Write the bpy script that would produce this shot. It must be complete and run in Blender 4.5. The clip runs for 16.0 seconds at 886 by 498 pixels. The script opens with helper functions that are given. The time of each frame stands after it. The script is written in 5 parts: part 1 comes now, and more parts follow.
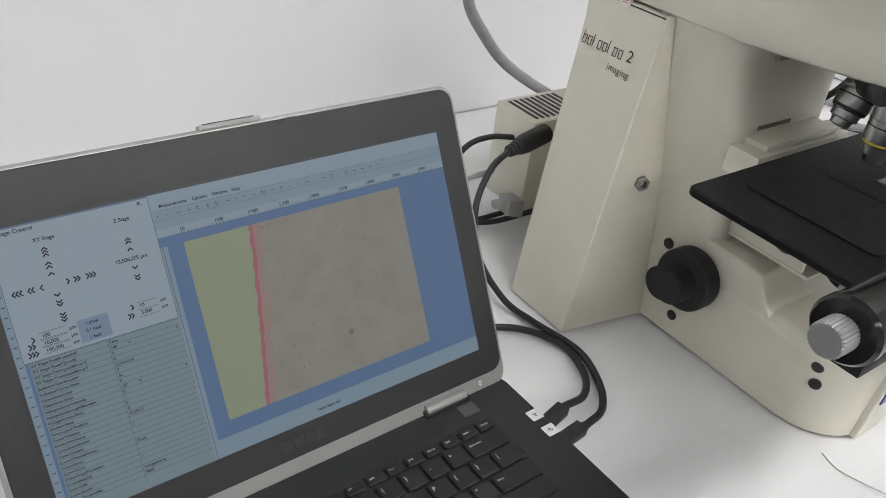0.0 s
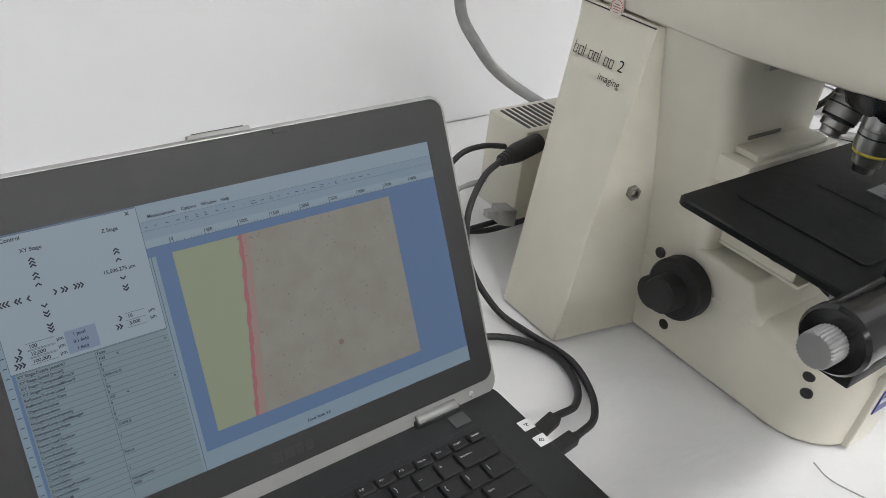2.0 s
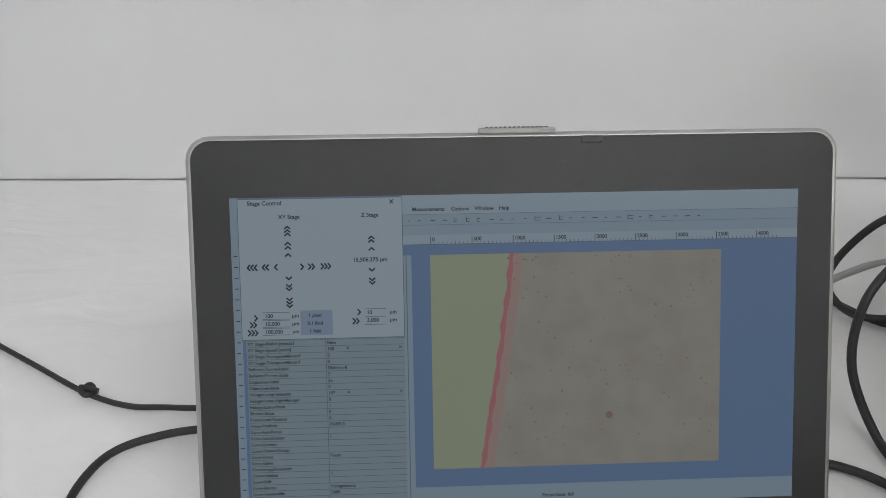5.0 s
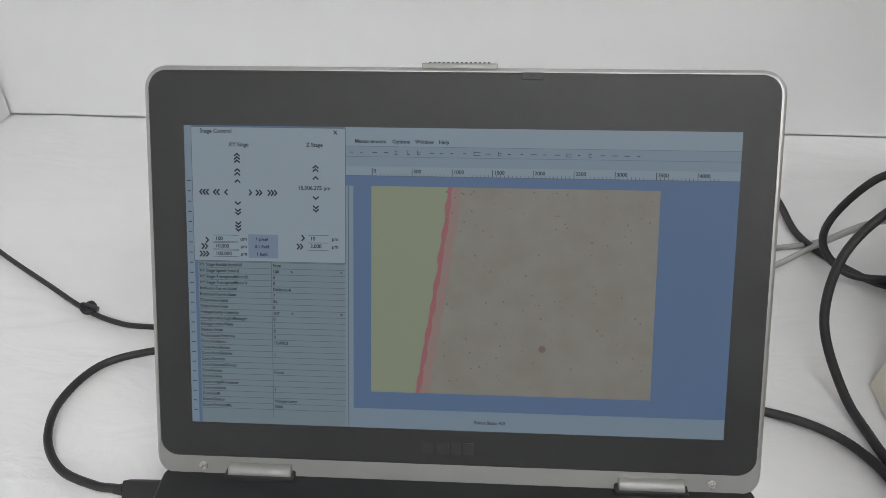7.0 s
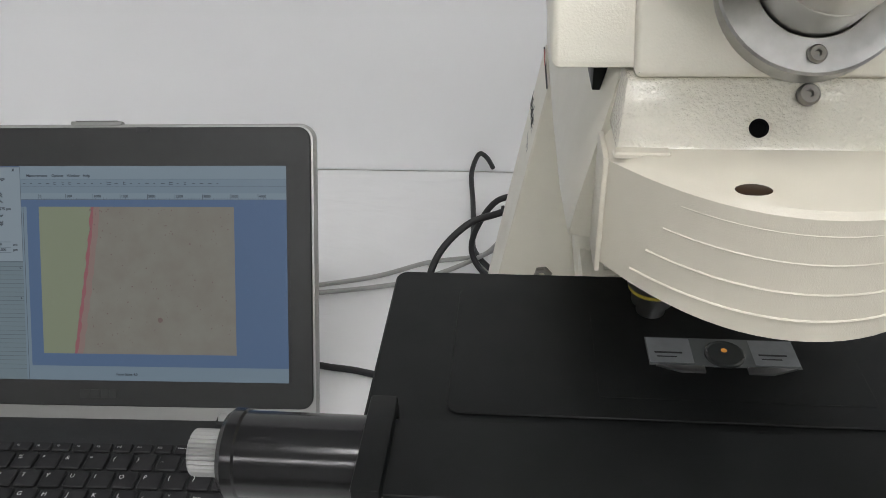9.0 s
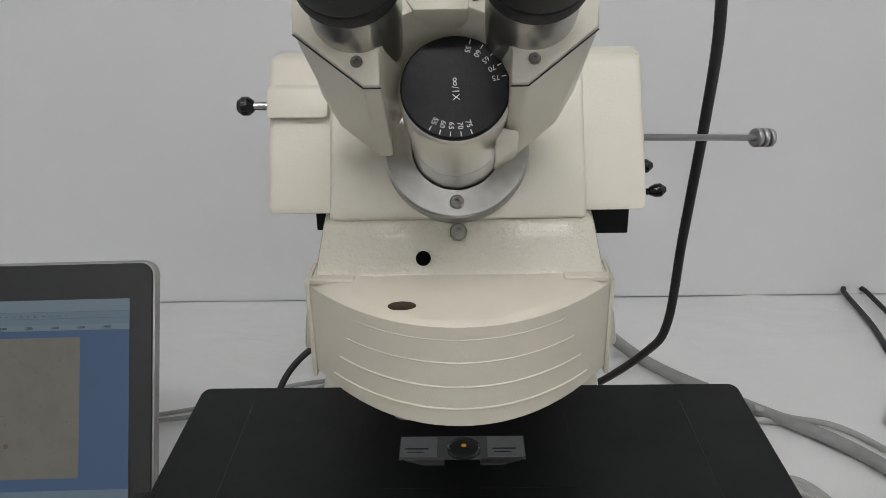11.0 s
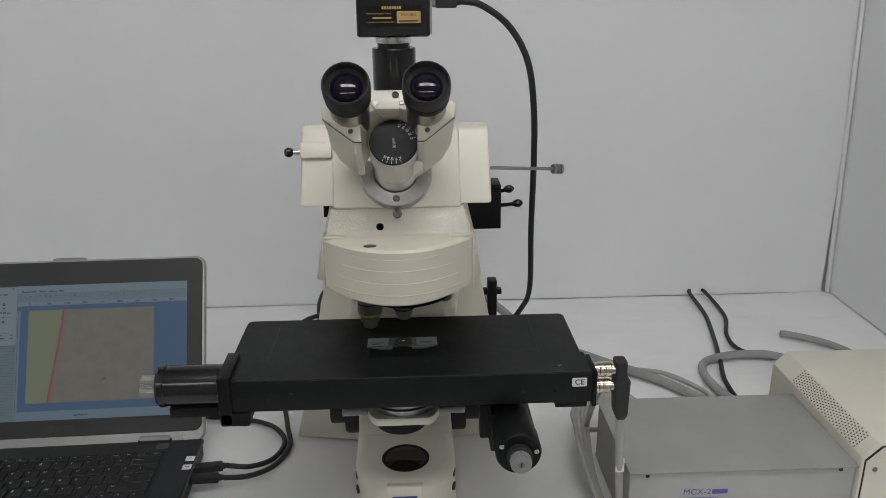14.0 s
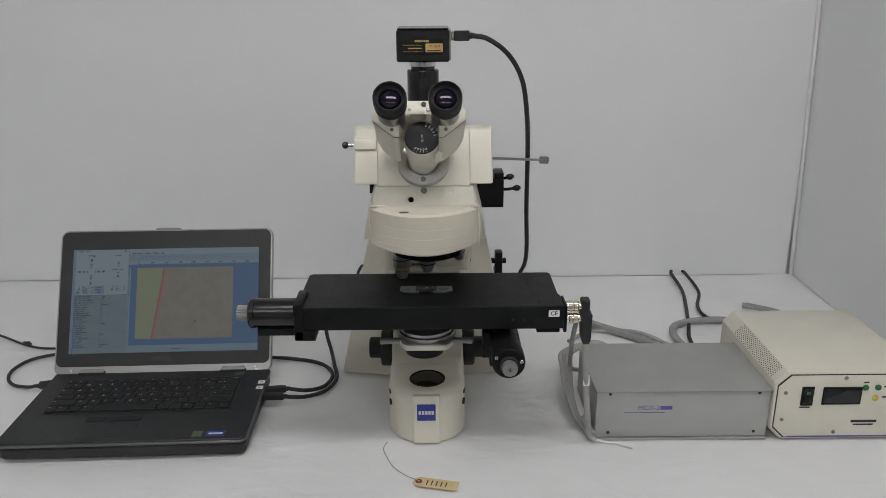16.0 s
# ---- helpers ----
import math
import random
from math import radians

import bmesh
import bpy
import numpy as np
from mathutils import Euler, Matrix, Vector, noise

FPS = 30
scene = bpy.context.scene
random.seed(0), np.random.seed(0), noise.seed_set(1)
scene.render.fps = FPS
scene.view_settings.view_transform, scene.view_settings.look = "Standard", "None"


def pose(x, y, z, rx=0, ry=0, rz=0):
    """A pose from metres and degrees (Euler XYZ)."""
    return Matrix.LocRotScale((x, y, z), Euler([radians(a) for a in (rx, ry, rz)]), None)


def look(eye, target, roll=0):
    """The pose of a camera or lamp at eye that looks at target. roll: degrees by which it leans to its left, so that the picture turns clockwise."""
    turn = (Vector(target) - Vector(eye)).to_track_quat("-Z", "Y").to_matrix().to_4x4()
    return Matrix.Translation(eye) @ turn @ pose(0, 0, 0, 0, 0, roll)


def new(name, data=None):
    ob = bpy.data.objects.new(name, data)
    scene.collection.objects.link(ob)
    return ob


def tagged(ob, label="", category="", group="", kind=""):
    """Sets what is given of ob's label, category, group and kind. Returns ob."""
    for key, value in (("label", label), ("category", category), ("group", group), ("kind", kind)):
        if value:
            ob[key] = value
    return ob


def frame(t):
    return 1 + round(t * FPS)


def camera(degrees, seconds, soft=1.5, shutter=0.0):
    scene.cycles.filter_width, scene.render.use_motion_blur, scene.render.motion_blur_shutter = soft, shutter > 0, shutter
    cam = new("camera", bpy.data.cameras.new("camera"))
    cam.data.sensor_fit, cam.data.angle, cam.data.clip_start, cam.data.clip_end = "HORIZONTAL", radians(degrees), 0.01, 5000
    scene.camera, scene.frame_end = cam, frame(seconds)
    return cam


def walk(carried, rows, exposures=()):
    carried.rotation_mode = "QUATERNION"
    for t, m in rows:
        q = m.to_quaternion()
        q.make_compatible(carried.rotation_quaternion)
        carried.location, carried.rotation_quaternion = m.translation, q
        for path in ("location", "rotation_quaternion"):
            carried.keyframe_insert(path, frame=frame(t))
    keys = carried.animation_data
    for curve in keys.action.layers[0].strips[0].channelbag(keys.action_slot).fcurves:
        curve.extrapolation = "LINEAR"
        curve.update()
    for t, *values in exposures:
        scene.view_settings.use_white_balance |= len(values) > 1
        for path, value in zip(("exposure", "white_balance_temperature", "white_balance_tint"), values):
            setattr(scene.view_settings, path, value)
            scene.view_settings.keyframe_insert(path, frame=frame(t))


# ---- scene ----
cam = camera(58.7, 16.0, soft=0.7)
PATH = [
    (0, (0.05, 0.101, 0.467), (1.086, 1.416, -0.628), 6.8),
    (0.5, (0.05, 0.099, 0.468), (1.097, 1.408, -0.623), 6.6),
    (1, (0.052, 0.098, 0.469), (1.101, 1.408, -0.62), 6.6),
    (1.5, (0.053, 0.1, 0.468), (1.104, 1.413, -0.613), 6.8),
    (2, (0.054, 0.1, 0.468), (1.103, 1.419, -0.609), 6.9),
    (2.5, (0.054, 0.1, 0.468), (1.099, 1.424, -0.606), 6.9),
    (3, (0.054, 0.101, 0.467), (1.098, 1.428, -0.605), 7.0),
    (3.5, (0.059, 0.1, 0.465), (1.097, 1.432, -0.607), 7.4),
    (4, (0.103, 0.12, 0.456), (0.803, 1.638, -0.643), 6.9),
    (4.2, (0.141, 0.129, 0.448), (0.527, 1.709, -0.716), 3.6),
    (4.5, (0.139, 0.145, 0.433), (0.423, 1.781, -0.683), 4.3),
    (5, (0.174, 0.16, 0.423), (0.199, 1.834, -0.671), 0.3),
    (5.2, (0.177, 0.161, 0.411), (0.195, 1.825, -0.698), -0.0),
    (7.3, (0.27, 0.133, 0.422), (0.082, 1.738, -0.756), -1.6),
    (7.5, (0.284, 0.117, 0.444), (0.093, 1.734, -0.717), -1.8),
    (8, (0.345, 0.065, 0.474), (0.165, 1.7, -0.663), -1.6),
    (8.5, (0.435, 0.027, 0.494), (0.294, 1.672, -0.635), -1.4),
    (9, (0.554, -0.006, 0.49), (0.376, 1.67, -0.587), -2.0),
    (9.5, (0.623, -0.034, 0.504), (0.415, 1.668, -0.525), -2.1),
    (10, (0.661, -0.047, 0.504), (0.485, 1.701, -0.453), -2.2),
    (10.2, (0.668, -0.051, 0.501), (0.526, 1.714, -0.43), -2.1),
    (12.3, (0.647, -0.185, 0.577), (0.675, 1.721, -0.029), -0.8),
    (12.5, (0.649, -0.219, 0.581), (0.69, 1.687, -0.023), -1.0),
    (13, (0.644, -0.304, 0.573), (0.746, 1.588, -0.067), -0.9),
    (13.5, (0.643, -0.371, 0.581), (0.745, 1.515, -0.077), -0.8),
    (14, (0.676, -0.451, 0.594), (0.75, 1.437, -0.061), -0.6),
    (14.5, (0.698, -0.539, 0.61), (0.68, 1.354, -0.035), -1.2),
    (15, (0.68, -0.608, 0.628), (0.614, 1.29, -0.001), -0.6),
    (15.5, (0.668, -0.677, 0.635), (0.613, 1.224, 0.015), -0.9),
    (16, (0.681, -0.734, 0.638), (0.69, 1.16, -0.002), -0.4),
]
EXPOSURES = [(0, 0.5), (3.5, 0.45), (4.5, 0.18), (5, 0.16), (7.5, 0.33), (8, 0.22), (8.5, 0.22), (9, 0.19), (10, -0.05), (12.5, -0.46), (14, -0.38), (16, -0.41)]
walk(cam, [(t, look(eye, target, roll)) for t, eye, target, roll in PATH], EXPOSURES)
LAMP, GLOW = 24.0, 0.30
# The last two fixtures are unseen, added to balance the light from the front.
LIGHTS = [(0.75, -0.42, (-0.10, 0.0, 0.10)), (0.05, -1.80, (-0.06, 0.06)), (1.45, -1.80, (-0.06, 0.06))]


# ---- light ----
world = bpy.data.worlds.new("world")
world.use_nodes = True
world.node_tree.nodes["Background"].inputs[0].default_value = (0.9, 0.95, 1.0, 1)
world.node_tree.nodes["Background"].inputs[1].default_value = 0.05
scene.world = world


# ---- materials ----
def material(name, color, rough=0.5, metal=0.0, vary=0.06, scale=40.0, bump=0.0, bscale=400.0, emit=0.0, rand=0.0, coat=0.0, spec=None):
    m = bpy.data.materials.new(name)
    m.use_nodes = True
    nt = m.node_tree
    b = nt.nodes["Principled BSDF"]
    b.inputs["Roughness"].default_value = rough
    b.inputs["Metallic"].default_value = metal
    if spec is not None:
        b.inputs["Specular IOR Level"].default_value = spec
    if coat:
        b.inputs["Coat Weight"].default_value = coat
    tc = nt.nodes.new("ShaderNodeTexCoord")
    if vary or rand:
        n1 = nt.nodes.new("ShaderNodeTexNoise")
        n1.inputs["Scale"].default_value = scale
        n1.inputs["Detail"].default_value = 6
        nt.links.new(tc.outputs["Object"], n1.inputs["Vector"])
        rp = nt.nodes.new("ShaderNodeMapRange")
        rp.inputs["From Min"].default_value, rp.inputs["From Max"].default_value = 0.3, 0.7
        rp.inputs["To Min"].default_value, rp.inputs["To Max"].default_value = 1 - vary, 1 + vary
        nt.links.new(n1.outputs["Fac"], rp.inputs["Value"])
        mx = nt.nodes.new("ShaderNodeMix")
        mx.data_type, mx.blend_type = "RGBA", "MULTIPLY"
        mx.inputs["Factor"].default_value = 1
        mx.inputs["A"].default_value = (*color, 1)
        nt.links.new(rp.outputs["Result"], mx.inputs["B"])
        nt.links.new(mx.outputs["Result"], b.inputs["Base Color"])
        rr = nt.nodes.new("ShaderNodeMapRange")
        rr.inputs["To Min"].default_value, rr.inputs["To Max"].default_value = max(0.02, rough - 0.08), min(1, rough + 0.08)
        n2 = nt.nodes.new("ShaderNodeTexNoise")
        n2.inputs["Scale"].default_value = scale * 4.3
        nt.links.new(tc.outputs["Object"], n2.inputs["Vector"])
        nt.links.new(n2.outputs["Fac"], rr.inputs["Value"])
        nt.links.new(rr.outputs["Result"], b.inputs["Roughness"])
    else:
        b.inputs["Base Color"].default_value = (*color, 1)
    if bump:
        nb = nt.nodes.new("ShaderNodeTexNoise")
        nb.inputs["Scale"].default_value = bscale
        nb.inputs["Detail"].default_value = 3
        nt.links.new(tc.outputs["Object"], nb.inputs["Vector"])
        bp = nt.nodes.new("ShaderNodeBump")
        bp.inputs["Strength"].default_value = bump
        bp.inputs["Distance"].default_value = 0.001
        nt.links.new(nb.outputs["Fac"], bp.inputs["Height"])
        nt.links.new(bp.outputs["Normal"], b.inputs["Normal"])
    if emit:
        b.inputs["Emission Color"].default_value = (*color, 1)
        b.inputs["Emission Strength"].default_value = emit
    return m


def screen_mat(name, color, strength):
    """A lit patch of the display; also the glow of the amber disc on the slide."""
    m = material(name, (0.015, 0.015, 0.017), 0.4, vary=0, spec=0.12)
    b = m.node_tree.nodes["Principled BSDF"]
    b.inputs["Emission Color"].default_value = (*color, 1)
    b.inputs["Emission Strength"].default_value = strength
    return m


def srgb(r, g, b):
    return tuple((c / 255 / 12.92) if c < 11 else ((c / 255 + 0.055) / 1.055) ** 2.4 for c in (r, g, b))


M_CREAM = material("cream_enamel", (0.70, 0.67, 0.57), 0.32, vary=0.03, scale=25, bump=0.14, bscale=1000)
M_CREAM_ROUGH = material("cream_wrinkle_enamel", (0.70, 0.67, 0.57), 0.22, vary=0.03, scale=25, bump=1.0, bscale=520, coat=0.3)
M_PLASTIC = material("cream_plastic", (0.66, 0.62, 0.52), 0.42, vary=0.03, scale=20, bump=0.1, bscale=1500)
M_BLACK = material("black_anodised", (0.0080, 0.0088, 0.0088), 0.45, vary=0.25, scale=30, bump=0.12, bscale=1500, spec=0.20)
M_BLACKGLOSS = material("black_lacquer", (0.010, 0.010, 0.011), 0.18, vary=0.15, scale=30)
M_RUBBER = material("black_rubber", (0.018, 0.018, 0.019), 0.6, vary=0.2, scale=60, bump=0.15, bscale=900)
M_LEGEND = material("key_legend", (0.72, 0.72, 0.70), 0.5, vary=0)
M_STEEL = material("brushed_steel", (0.66, 0.66, 0.64), 0.28, 1.0, vary=0.03, scale=80)
M_OBJECTIVE = material("satin_objective_steel", (0.38, 0.38, 0.37), 0.30, 1.0, vary=0)
M_SCREW = material("dark_screw", (0.26, 0.25, 0.23), 0.35, 1.0, vary=0)
M_RODSTEEL = material("rod_steel", (0.36, 0.36, 0.36), 0.30, 0.9, vary=0)
M_DARKSTEEL = material("dark_steel", (0.55, 0.54, 0.51), 0.28, 1.0, vary=0)
M_HINGE = material("hinge_grey", (0.30, 0.30, 0.29), 0.5, 0.4, vary=0.05, scale=60)
# Near-black colour lends a shallow recess the dark of a deep hole.
M_HOLE = material("hole_dark", (0.004, 0.004, 0.004), 0.9, vary=0, spec=0.05)
# Dark cream colour puts a slot's shade on a raised strip.
M_SLOT = material("slot_shade", (0.16, 0.155, 0.135), 0.6, vary=0.05)
M_KNOB = material("knurled_silver", (0.30, 0.30, 0.295), 0.38, 0.35, vary=0.05, scale=60)
M_CHROME = material("chrome", (0.7, 0.7, 0.7), 0.12, 1.0, vary=0.05, scale=80)
M_NICKEL = material("nickel", (0.66, 0.60, 0.50), 0.2, 1.0, vary=0.1, scale=80)
M_WHITE = material("white_label", (0.8, 0.8, 0.8), 0.5, vary=0.03)
M_INK = material("black_ink", (0.02, 0.02, 0.022), 0.5, vary=0)
M_BLUE = material("blue_badge", (0.015, 0.03, 0.25), 0.3, vary=0.05)
M_PRINT = material("white_print", (0.7, 0.7, 0.7), 0.5, vary=0)
M_ORANGE = material("amber_print", (0.55, 0.36, 0.14), 0.5, vary=0)
M_ALU = material("grey_aluminium", (0.33, 0.335, 0.32), 0.5, 0.1, vary=0.05, scale=18, bump=0.08, bscale=1500)
M_ALU_LIGHT = material("pale_aluminium", (0.40, 0.405, 0.39), 0.45, 0.15, vary=0.04, scale=18)
M_LAPGREY = material("graphite_plastic", (0.019, 0.020, 0.020), 0.5, vary=0.08, scale=40, bump=0.08, bscale=2500)
M_EDGE = material("dull_grey_edge", (0.13, 0.13, 0.128), 0.4, 0.5, vary=0.05, scale=30)
M_PAD = material("slate_pad", (0.075, 0.078, 0.078), 0.5, vary=0.05)
M_LAPDECK = material("soft_touch_black", (0.016, 0.017, 0.018), 0.48, vary=0.15, scale=30, bump=0.08, bscale=2500)
M_LAPSILVER = material("magnesium_silver", (0.42, 0.42, 0.41), 0.36, 0.75, vary=0)
M_KEY = material("black_keycap", (0.010, 0.010, 0.011), 0.6, vary=0.15, scale=60)
M_CABLE = material("black_cable", (0.018, 0.018, 0.02), 0.5, vary=0.15, scale=80)
M_CABLE_GREY = material("grey_cable", (0.28, 0.28, 0.28), 0.5, vary=0.08, scale=60)
M_CABLE_PALE = material("pale_grey_cable", (0.36, 0.36, 0.345), 0.5, vary=0.08, scale=60)
M_GLASSLENS = material("lens_glass", (0.006, 0.005, 0.012), 0.06, vary=0, coat=0.15, spec=0.35)
M_GLASSLENS.node_tree.nodes["Principled BSDF"].inputs["Specular Tint"].default_value = (0.95, 0.80, 1.0, 1)
M_PURPLE = material("purple_print", (0.10, 0.09, 0.32), 0.5, vary=0)
M_TAGPAPER = material("manila_tag", (0.66, 0.52, 0.28), 0.7, vary=0.06, scale=60)
M_GREENLED = material("green_button", (0.02, 0.16, 0.05), 0.3, vary=0)
M_DULLGREEN = material("dull_green_print", (0.10, 0.13, 0.06), 0.4, vary=0.3, scale=300)
M_YELLOWLED = material("yellow_button", (0.6, 0.5, 0.08), 0.3, vary=0)
M_DARKWIN = material("dark_window", (0.012, 0.015, 0.018), 0.12, vary=0)
M_STICKER = material("clear_sticker", (0.72, 0.67, 0.60), 0.35, vary=0.02)
M_RED = material("red_print", (0.5, 0.16, 0.15), 0.5, vary=0)


def cloth_material():
    m = material("white_sheet", (0.80, 0.80, 0.80), 0.55, vary=0.02, scale=6)
    nt = m.node_tree
    b = nt.nodes["Principled BSDF"]
    tc = nt.nodes.new("ShaderNodeTexCoord")
    mp = nt.nodes.new("ShaderNodeMapping")
    mp.inputs["Scale"].default_value = (1.0, 2.2, 1.0)
    n = nt.nodes.new("ShaderNodeTexNoise")
    n.inputs["Scale"].default_value, n.inputs["Detail"].default_value, n.inputs["Distortion"].default_value = 9.0, 7.0, 1.2
    bp = nt.nodes.new("ShaderNodeBump")
    bp.inputs["Strength"].default_value, bp.inputs["Distance"].default_value = 0.35, 0.006
    nt.links.new(tc.outputs["Object"], mp.inputs["Vector"])
    nt.links.new(mp.outputs["Vector"], n.inputs["Vector"])
    nt.links.new(n.outputs["Fac"], bp.inputs["Height"])
    nt.links.new(bp.outputs["Normal"], b.inputs["Normal"])
    return m


M_SHEET = cloth_material()
M_PANEL = material("white_backdrop_panel", (0.78, 0.785, 0.79), 0.6, vary=0.012, scale=3, bump=0.06, bscale=60)
M_PAINT = material("white_wall_paint", (0.75, 0.75, 0.74), 0.7, vary=0.02, scale=4, bump=0.05, bscale=150)
M_FLOOR = material("grey_vinyl_floor", (0.30, 0.29, 0.27), 0.45, vary=0.1, scale=6)
M_LAMP = material("lamp_diffuser", (0.980, 0.975, 0.980), 0.5, vary=0, emit=LAMP)
M_LAMPBODY = material("lamp_housing", (0.8, 0.8, 0.8), 0.4, vary=0.02)

# ---- building helpers ----
PLACE = {}


def thing(name, x, y, z, label, category, group="", yaw=0.0):
    e = new(name)
    e.matrix_world = pose(x, y, z, 0, 0, yaw)
    PLACE[e] = pose(x, y, z, 0, 0, yaw)
    e.empty_display_size = 0.02
    return tagged(e, label, category, group)


def finish(name, bm, mat):
    for f in bm.faces:
        f.smooth = True
    for e in bm.edges:
        if len(e.link_faces) == 2 and e.calc_face_angle(0) > 0.55:
            e.smooth = False
    me = bpy.data.meshes.new(name)
    bm.to_mesh(me)
    bm.free()
    me.materials.append(mat)
    return me


def part(name, bm, mat, parent, label=""):
    """One mesh object under a thing or a part; bm is in world coordinates."""
    m = PLACE[parent]
    bm.transform(m.inverted())
    ob = new(name, finish(name, bm, mat))
    ob.parent = parent
    PLACE[ob] = m
    return tagged(ob, label)


def solo(name, bm, mat, label, category="", kind="", group=""):
    """A thing, or piece of the setting, of one mesh; its origin sits at its lowest middle."""
    xs = [v.co for v in bm.verts]
    lo = Vector((min(c.x for c in xs), min(c.y for c in xs), min(c.z for c in xs)))
    hi = Vector((max(c.x for c in xs), max(c.y for c in xs), max(c.z for c in xs)))
    o = Vector(((lo.x + hi.x) / 2, (lo.y + hi.y) / 2, lo.z))
    bm.transform(Matrix.Translation(-o))
    ob = new(name, finish(name, bm, mat))
    ob.location = o
    PLACE[ob] = Matrix.Translation(o)
    return tagged(ob, label, category, group, kind)


def box(x0, x1, y0, y1, z0, z1, bev=0.0008, seg=2, bm=None, m=None):
    b = bmesh.new()
    bmesh.ops.create_cube(b, size=1, matrix=Matrix.Translation(((x0 + x1) / 2, (y0 + y1) / 2, (z0 + z1) / 2)) @ Matrix.Diagonal((x1 - x0, y1 - y0, z1 - z0, 1)))
    if bev:
        bmesh.ops.bevel(b, geom=list(b.edges), offset=bev, segments=seg, profile=0.5, affect="EDGES")
    return merge(bm, b, m)


def merge(bm, b, m=None):
    if m is not None:
        b.transform(m)
    if bm is None:
        return b
    me = bpy.data.meshes.new("t")
    b.to_mesh(me)
    b.free()
    bm.from_mesh(me)
    bpy.data.meshes.remove(me)
    return bm


def lathe(p0, axis, rings, n=40, bm=None, m=None):
    """Rings of (radius, height along axis), from p0."""
    b = bmesh.new()
    rot = Vector((0, 0, 1)).rotation_difference(Vector(axis).normalized()).to_matrix().to_4x4()
    mm = Matrix.Translation(p0) @ rot
    prev = None
    for r, hgt in rings:
        if r < 1e-6:
            cur = [b.verts.new(mm @ Vector((0, 0, hgt)))]
        else:
            cur = [b.verts.new(mm @ Vector((r * math.cos(2 * math.pi * i / n), r * math.sin(2 * math.pi * i / n), hgt))) for i in range(n)]
        if prev:
            if len(prev) == 1 and len(cur) > 1:
                for i in range(n):
                    b.faces.new((prev[0], cur[(i + 1) % n], cur[i]))
            elif len(cur) == 1 and len(prev) > 1:
                for i in range(n):
                    b.faces.new((prev[i], prev[(i + 1) % n], cur[0]))
            elif len(cur) > 1:
                for i in range(n):
                    b.faces.new((prev[i], prev[(i + 1) % n], cur[(i + 1) % n], cur[i]))
        prev = cur
    bmesh.ops.recalc_face_normals(b, faces=b.faces)
    return merge(bm, b, m)


def cyl(p0, p1, r0, r1=None, n=32, bev=0.0006, bm=None, m=None):
    r1 = r0 if r1 is None else r1
    a = Vector(p1) - Vector(p0)
    L = a.length
    e = min(bev, r0 * 0.4, r1 * 0.4, L * 0.4)
    return lathe(p0, a, [(0, 0), (r0 - e, 0), (r0, e), (r1, L - e), (r1 - e, L), (0, L)], n, bm, m)


def prism(pts, vec, bev=0.0, seg=2, bm=None, m=None):
    """A polygon of 3D points pushed along vec."""
    b = bmesh.new()
    v0 = [b.verts.new(p) for p in pts]
    v1 = [b.verts.new(Vector(p) + Vector(vec)) for p in pts]
    n = len(pts)
    b.faces.new(v0)
    b.faces.new(v1[::-1])
    for i in range(n):
        b.faces.new((v0[i], v1[i], v1[(i + 1) % n], v0[(i + 1) % n]))
    bmesh.ops.recalc_face_normals(b, faces=b.faces)
    if bev:
        bmesh.ops.bevel(b, geom=list(b.edges), offset=bev, segments=seg, profile=0.5, affect="EDGES")
    return merge(bm, b, m)


def loft(rings, cap=True, bev=0.0, seg=2, bm=None, m=None):
    b = bmesh.new()
    vs = [[b.verts.new(p) for p in r] for r in rings]
    n = len(rings[0])
    for a, c in zip(vs, vs[1:]):
        for i in range(n):
            b.faces.new((a[i], a[(i + 1) % n], c[(i + 1) % n], c[i]))
    if cap:
        b.faces.new(vs[0])
        b.faces.new(vs[-1][::-1])
    bmesh.ops.recalc_face_normals(b, faces=b.faces)
    if bev:
        es = [e for e in b.edges if e.calc_face_angle(0) > 0.3]
        bmesh.ops.bevel(b, geom=es, offset=bev, segments=seg, profile=0.5, affect="EDGES")
    return merge(bm, b, m)


def rrect(x0, x1, y0, y1, r, n=6):
    """Points of a rounded rectangle in the plane."""
    pts = []
    for cx, cy, a in ((x1 - r, y0 + r, -90), (x1 - r, y1 - r, 0), (x0 + r, y1 - r, 90), (x0 + r, y0 + r, 180)):
        for i in range(n + 1):
            t = math.radians(a + 90 * i / n)
            pts.append((cx + r * math.cos(t), cy + r * math.sin(t)))
    return pts


def plate(x0, x1, y0, y1, z0, z1, r, bev=0.0006, bm=None, m=None, n=6):
    """A rounded plate with eased edges."""
    e = bev
    rings = []
    for d, z in ((e, z0), (0, z0 + e), (0, z1 - e), (e, z1)):
        rings.append([(x, y, z) for x, y in rrect(x0 + d, x1 - d, y0 + d, y1 - d, max(r - d, 1e-4), n)])
    return loft(rings, bm=bm, m=m)


def curve_points(pts, step=10):
    """Smooth line through points."""
    p = [Vector(q) for q in pts]
    p = [2 * p[0] - p[1]] + p + [2 * p[-1] - p[-2]]
    out = []
    for i in range(1, len(p) - 2):
        a, b, c, d = p[i - 1:i + 3]
        for k in range(step):
            t = k / step
            out.append(0.5 * ((2 * b) + (c - a) * t + (2 * a - 5 * b + 4 * c - d) * t * t + (3 * b - a - 3 * c + d) * t ** 3))
    out.append(p[-2])
    return out


